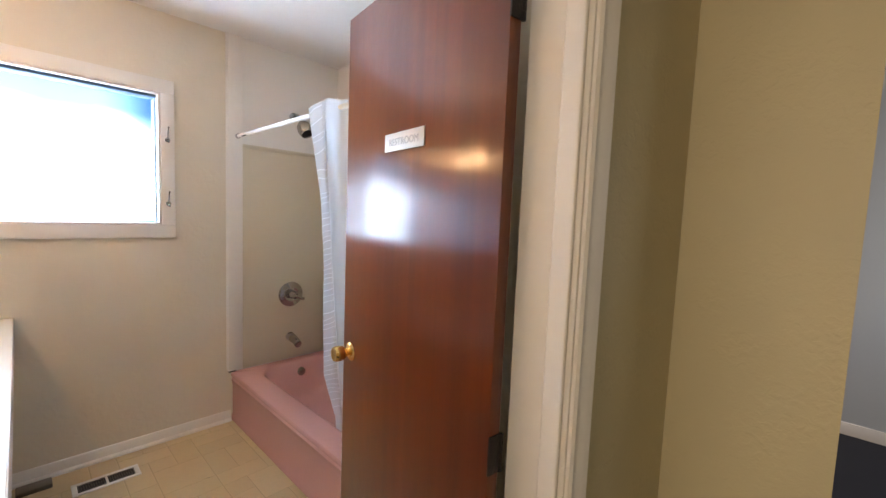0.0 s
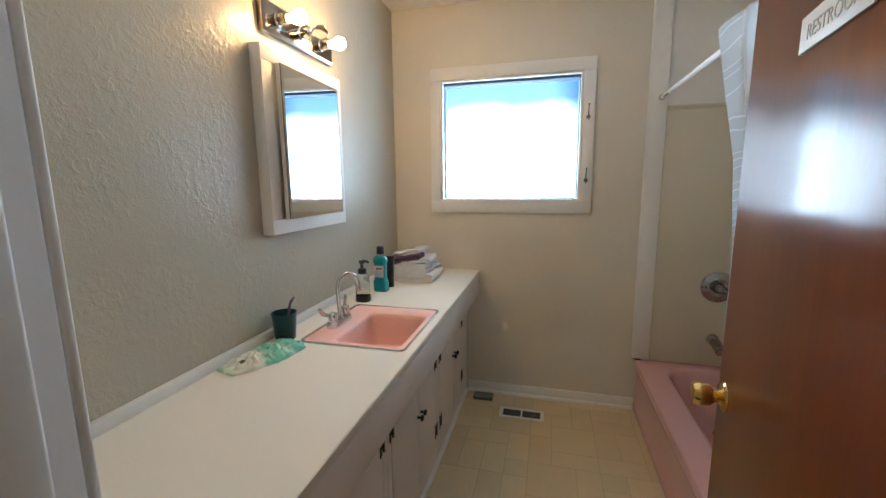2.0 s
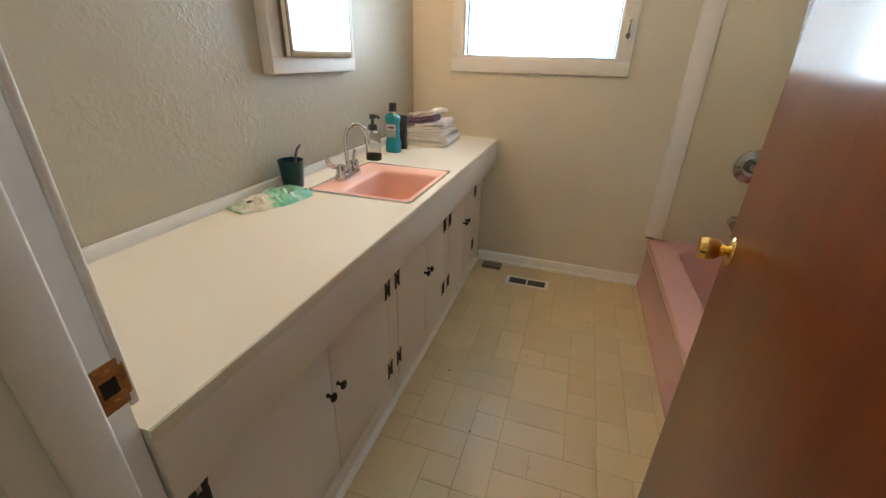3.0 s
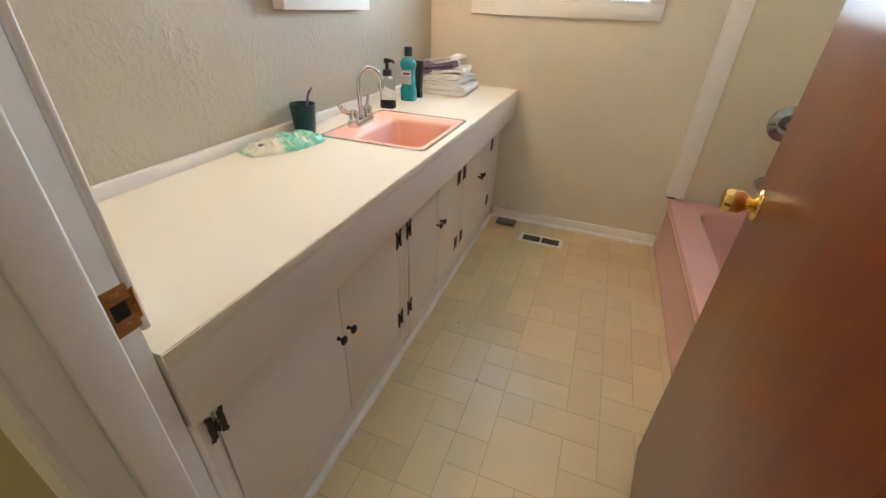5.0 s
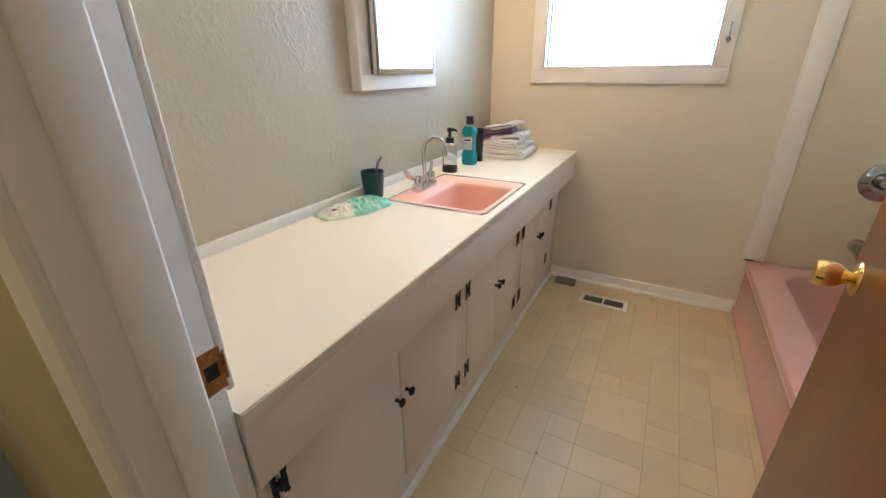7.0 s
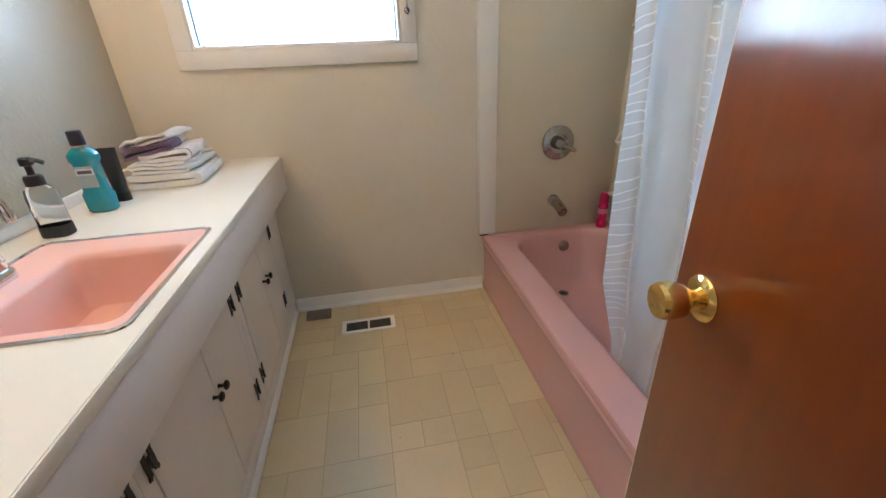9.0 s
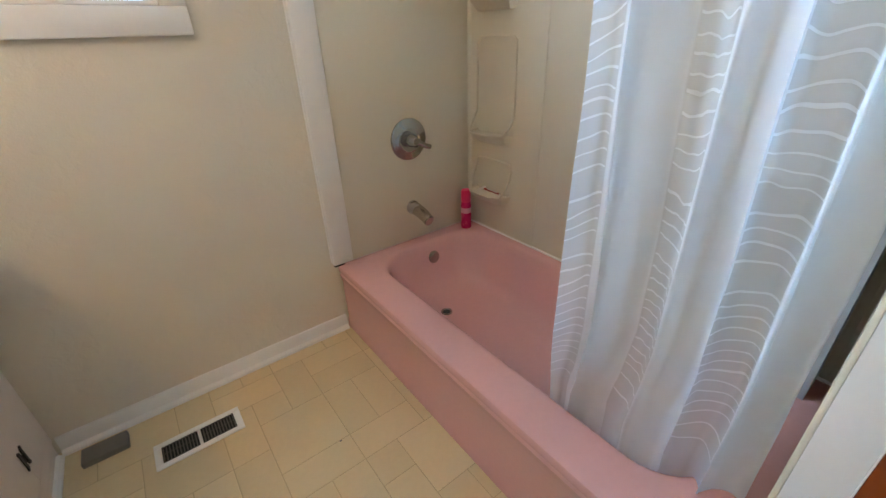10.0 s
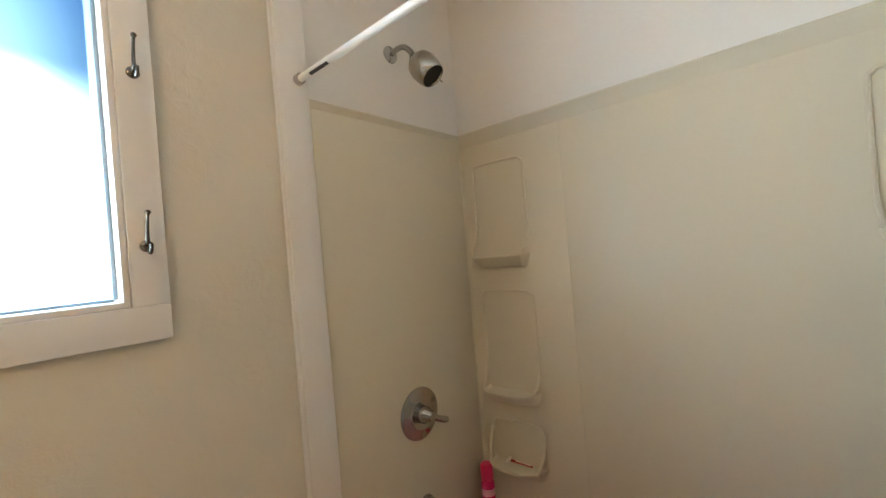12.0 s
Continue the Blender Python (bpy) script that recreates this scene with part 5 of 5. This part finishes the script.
def sheer_material():
    m = bpy.data.materials.new("sheer_voile")
    m.use_nodes = True
    nt = m.node_tree
    N, L = nt.nodes, nt.links
    N.remove(N["Principled BSDF"])
    out = N["Material Output"]
    u = N.new("ShaderNodeUVMap")
    u.uv_map = "cloth"
    sep = N.new("ShaderNodeSeparateXYZ")
    L.new(u.outputs[0], sep.inputs[0])

    def math_node(op, a, b=None, c=None):
        n = N.new("ShaderNodeMath")
        n.operation = op
        for k, q in enumerate((a, b, c)):
            if q is None:
                continue
            if isinstance(q, (int, float)):
                n.inputs[k].default_value = q
            else:
                L.new(q, n.inputs[k])
        return n.outputs[0]

    # short bars: one row every 42 mm, broken into bands along the cloth
    wob = N.new("ShaderNodeTexNoise")
    wob.inputs["Scale"].default_value, wob.inputs["Detail"].default_value = 5.0, 2
    L.new(u.outputs[0], wob.inputs["Vector"])
    v = math_node("MULTIPLY_ADD", wob.outputs["Fac"], 0.075, sep.outputs["Y"])
    rows = math_node("DIVIDE", v, 0.027)
    cell = math_node("FLOOR", rows)
    fr = math_node("FRACT", rows)
    wn1 = N.new("ShaderNodeTexWhiteNoise")
    wn1.noise_dimensions = "1D"
    L.new(cell, wn1.inputs["W"])
    thick = math_node("MULTIPLY_ADD", wn1.outputs["Value"], 0.05, 0.05)
    off = math_node("MULTIPLY_ADD", wn1.outputs["Value"], 0.3, 0.35)
    bar = math_node("LESS_THAN", math_node("ABSOLUTE", math_node("SUBTRACT", fr, off)), thick)
    bandf = math_node("PINGPONG", sep.outputs["X"], 0.250)
    soft = N.new("ShaderNodeMapRange")
    soft.interpolation_type = "SMOOTHSTEP"
    soft.inputs["From Min"].default_value, soft.inputs["From Max"].default_value = 0.092, 0.104
    soft.inputs["To Min"].default_value, soft.inputs["To Max"].default_value = 1.0, 0.0
    L.new(bandf, soft.inputs["Value"])
    band = soft.outputs[0]
    keep = math_node("GREATER_THAN", wn1.outputs["Value"], 0.14)
    high = math_node("GREATER_THAN", sep.outputs["Y"], 0.43)
    bars = math_node("MULTIPLY", math_node("MULTIPLY", bar, band), math_node("MULTIPLY", keep, high))
    weave = N.new("ShaderNodeTexNoise")
    weave.inputs["Scale"].default_value, weave.inputs["Detail"].default_value = 9, 4
    L.new(u.outputs[0], weave.inputs["Vector"])
    cover = math_node("MULTIPLY_ADD", weave.outputs["Fac"], 0.12, math_node("MULTIPLY_ADD", band, -0.22, 0.88))
    fac = math_node("MAXIMUM", cover, math_node("MULTIPLY", bars, 0.96))
    df = N.new("ShaderNodeBsdfDiffuse")
    df.inputs["Color"].default_value = (0.84, 0.89, 0.96, 1)
    tl = N.new("ShaderNodeBsdfTranslucent")
    tl.inputs["Color"].default_value = (0.80, 0.89, 0.98, 1)
    cl = N.new("ShaderNodeMixShader")
    cl.inputs[0].default_value = 0.45
    L.new(df.outputs[0], cl.inputs[1])
    L.new(tl.outputs[0], cl.inputs[2])
    tr = N.new("ShaderNodeBsdfTransparent")
    mix = N.new("ShaderNodeMixShader")
    L.new(fac, mix.inputs[0])
    L.new(tr.outputs[0], mix.inputs[1])
    L.new(cl.outputs[0], mix.inputs[2])
    L.new(mix.outputs[0], out.inputs["Surface"])
    return m


M_SHEER = sheer_material()
M_HEM = surface("hem_cloth", (0.80, 0.79, 0.78), 0.9, vary=0.03)
curtain()

# ---- floor fittings ----
vent = thing("floor_register", (0.834, 2.758, 0.0), "white metal floor register with dark slots", "vent")
vw, vl = 0.137, 0.0575
fr_bm = box(-vw, -vl, 0.0006, vw, -vl + 0.020, 0.006, 0.002)
box(-vw, vl - 0.020, 0.0006, vw, vl, 0.006, 0.002, bm=fr_bm)
box(-vw, -vl + 0.020, 0.0006, -vw + 0.022, vl - 0.020, 0.006, 0.002, bm=fr_bm)
box(vw - 0.022, -vl + 0.020, 0.0006, vw, vl - 0.020, 0.006, 0.002, bm=fr_bm)
box(-0.005, -vl + 0.020, 0.0006, 0.005, vl - 0.020, 0.0055, 0.001, bm=fr_bm)
part("frame", fr_bm, M_TRIM, vent)
part("duct", box(-vw + 0.01, -vl + 0.01, 0.0004, vw - 0.01, vl - 0.01, 0.0012), M_DARK, vent, "dark opening")
for s in (-1, 1):
    for k in range(11):
        x = s * (0.013 + 0.0098 * k)
        part("slat", moved(box(-0.0016, -vl + 0.020, -0.001, 0.0016, vl - 0.020, 0.001), pose(x, 0, 0.0042, 0, 35 * s, 0)), M_GRILLE, vent)
    part("slat", box(s * 0.062 - 0.052, -0.0012, 0.0046, s * 0.062 + 0.052, 0.0012, 0.0056), M_GRILLE, vent)

block = thing("door_stop", (0.570, 2.903, 0.0), "small grey plastic block on the floor by the baseboard", "block")
part("body", box(-0.065, -0.036, 0.0006, 0.065, 0.036, 0.024, 0.004), M_GREY, block)

for x, y, r in ((0.602, 1.798, 0.0045), (0.781, 1.500, 0.005), (1.215, 2.43, 0.004), (1.02, 1.42, 0.003), (0.93, 2.02, 0.0025)):
    crumb = bmesh.new()
    bmesh.ops.create_icosphere(crumb, subdivisions=1, radius=r)
    for q in crumb.verts:
        q.co = Vector((q.co.x * 1.3, q.co.y * 0.8, q.co.z * 0.5))
    ob = tagged(part("crumb", moved(crumb, pose(0, 0, r * 0.45)), M_GREY), "tiny dark crumb of dirt on the floor", "debris", "crumbs")
    ob.location = (x, y, 0.001)


# ---- floor tiles: mixed sizes on one module ----
def lay_tiles():
    u, gap = 0.1182, 0.0015
    x_start, y_start = 0.66 - 2 * u, 1.136 - 6 * u
    nx, ny = 10, 24
    rnd = random.Random(11)
    used, meshes = set(), {}

    def tile_mesh(w, h):
        if (w, h) not in meshes:
            bm = loft([[Vector(q) for q in ((0, 0, -0.001), (w, 0, -0.001), (w, h, -0.001), (0, h, -0.001))],
                       [Vector(q) for q in ((0, 0, -0.0005), (w, 0, -0.0005), (w, h, -0.0005), (0, h, -0.0005))],
                       [Vector(q) for q in ((0.0022, 0.0022, 0.0), (w - 0.0022, 0.0022, 0.0), (w - 0.0022, h - 0.0022, 0.0), (0.0022, h - 0.0022, 0.0))]], False, True)
            me = bpy.data.meshes.new("tile")
            bm.to_mesh(me)
            bm.free()
            me.materials.append(M_TILE)
            meshes[(w, h)] = me
        return meshes[(w, h)]

    def put(i, j, w, h):
        for a in range(w):
            for b in range(h):
                used.add((i + a, j + b))
        x0, y0 = x_start + i * u, y_start + j * u
        x1, y1 = x0 + w * u, y0 + h * u
        x0, x1, y1 = max(x0, 0.43), min(x1, 1.53), min(y1, NY)
        y0 = max(y0, HY - 0.015)
        if x1 - x0 < 0.02 or y1 - y0 < 0.02:
            return
        t = new("tile", tile_mesh(round(x1 - x0 - 2 * gap, 4), round(y1 - y0 - 2 * gap, 4)))
        t.parent = floor
        t.location = (x0 + gap, y0 + gap, 0.0)

    laid = ((4, 6, 2, 2), (0, 6, 2, 2), (2, 7, 1, 1), (2, 5, 1, 2), (1, 5, 1, 1), (0, 5, 1, 1), (3, 7, 1, 2), (3, 6, 1, 1), (4, 8, 1, 1), (5, 8, 2, 1),
            (6, 7, 1, 1), (6, 6, 2, 1), (7, 7, 1, 2), (7, 9, 2, 1), (7, 10, 1, 1), (7, 11, 1, 2), (6, 9, 1, 2), (6, 11, 1, 1), (6, 12, 1, 1), (6, 14, 1, 2), (6, 13, 1, 1),
            (5, 13, 1, 1), (4, 11, 2, 2), (4, 9, 2, 1), (4, 10, 2, 1), (3, 9, 1, 1), (3, 10, 1, 1), (2, 9, 1, 2), (1, 8, 2, 1), (2, 13, 1, 2))
    for spot in laid:
        put(*spot)
    for j in range(ny):
        for i in range(nx):
            if (i, j) in used:
                continue
            shapes = [(2, 2)] * 3 + [(1, 2)] * 5 + [(2, 1)] * 5 + [(1, 1)] * 3
            rnd.shuffle(shapes)
            for w, h in shapes + [(1, 1)]:
                if i + w <= nx and j + h <= ny and not any((i + a, j + b) in used for a in range(w) for b in range(h)):
                    put(i, j, w, h)
                    break


lay_tiles()
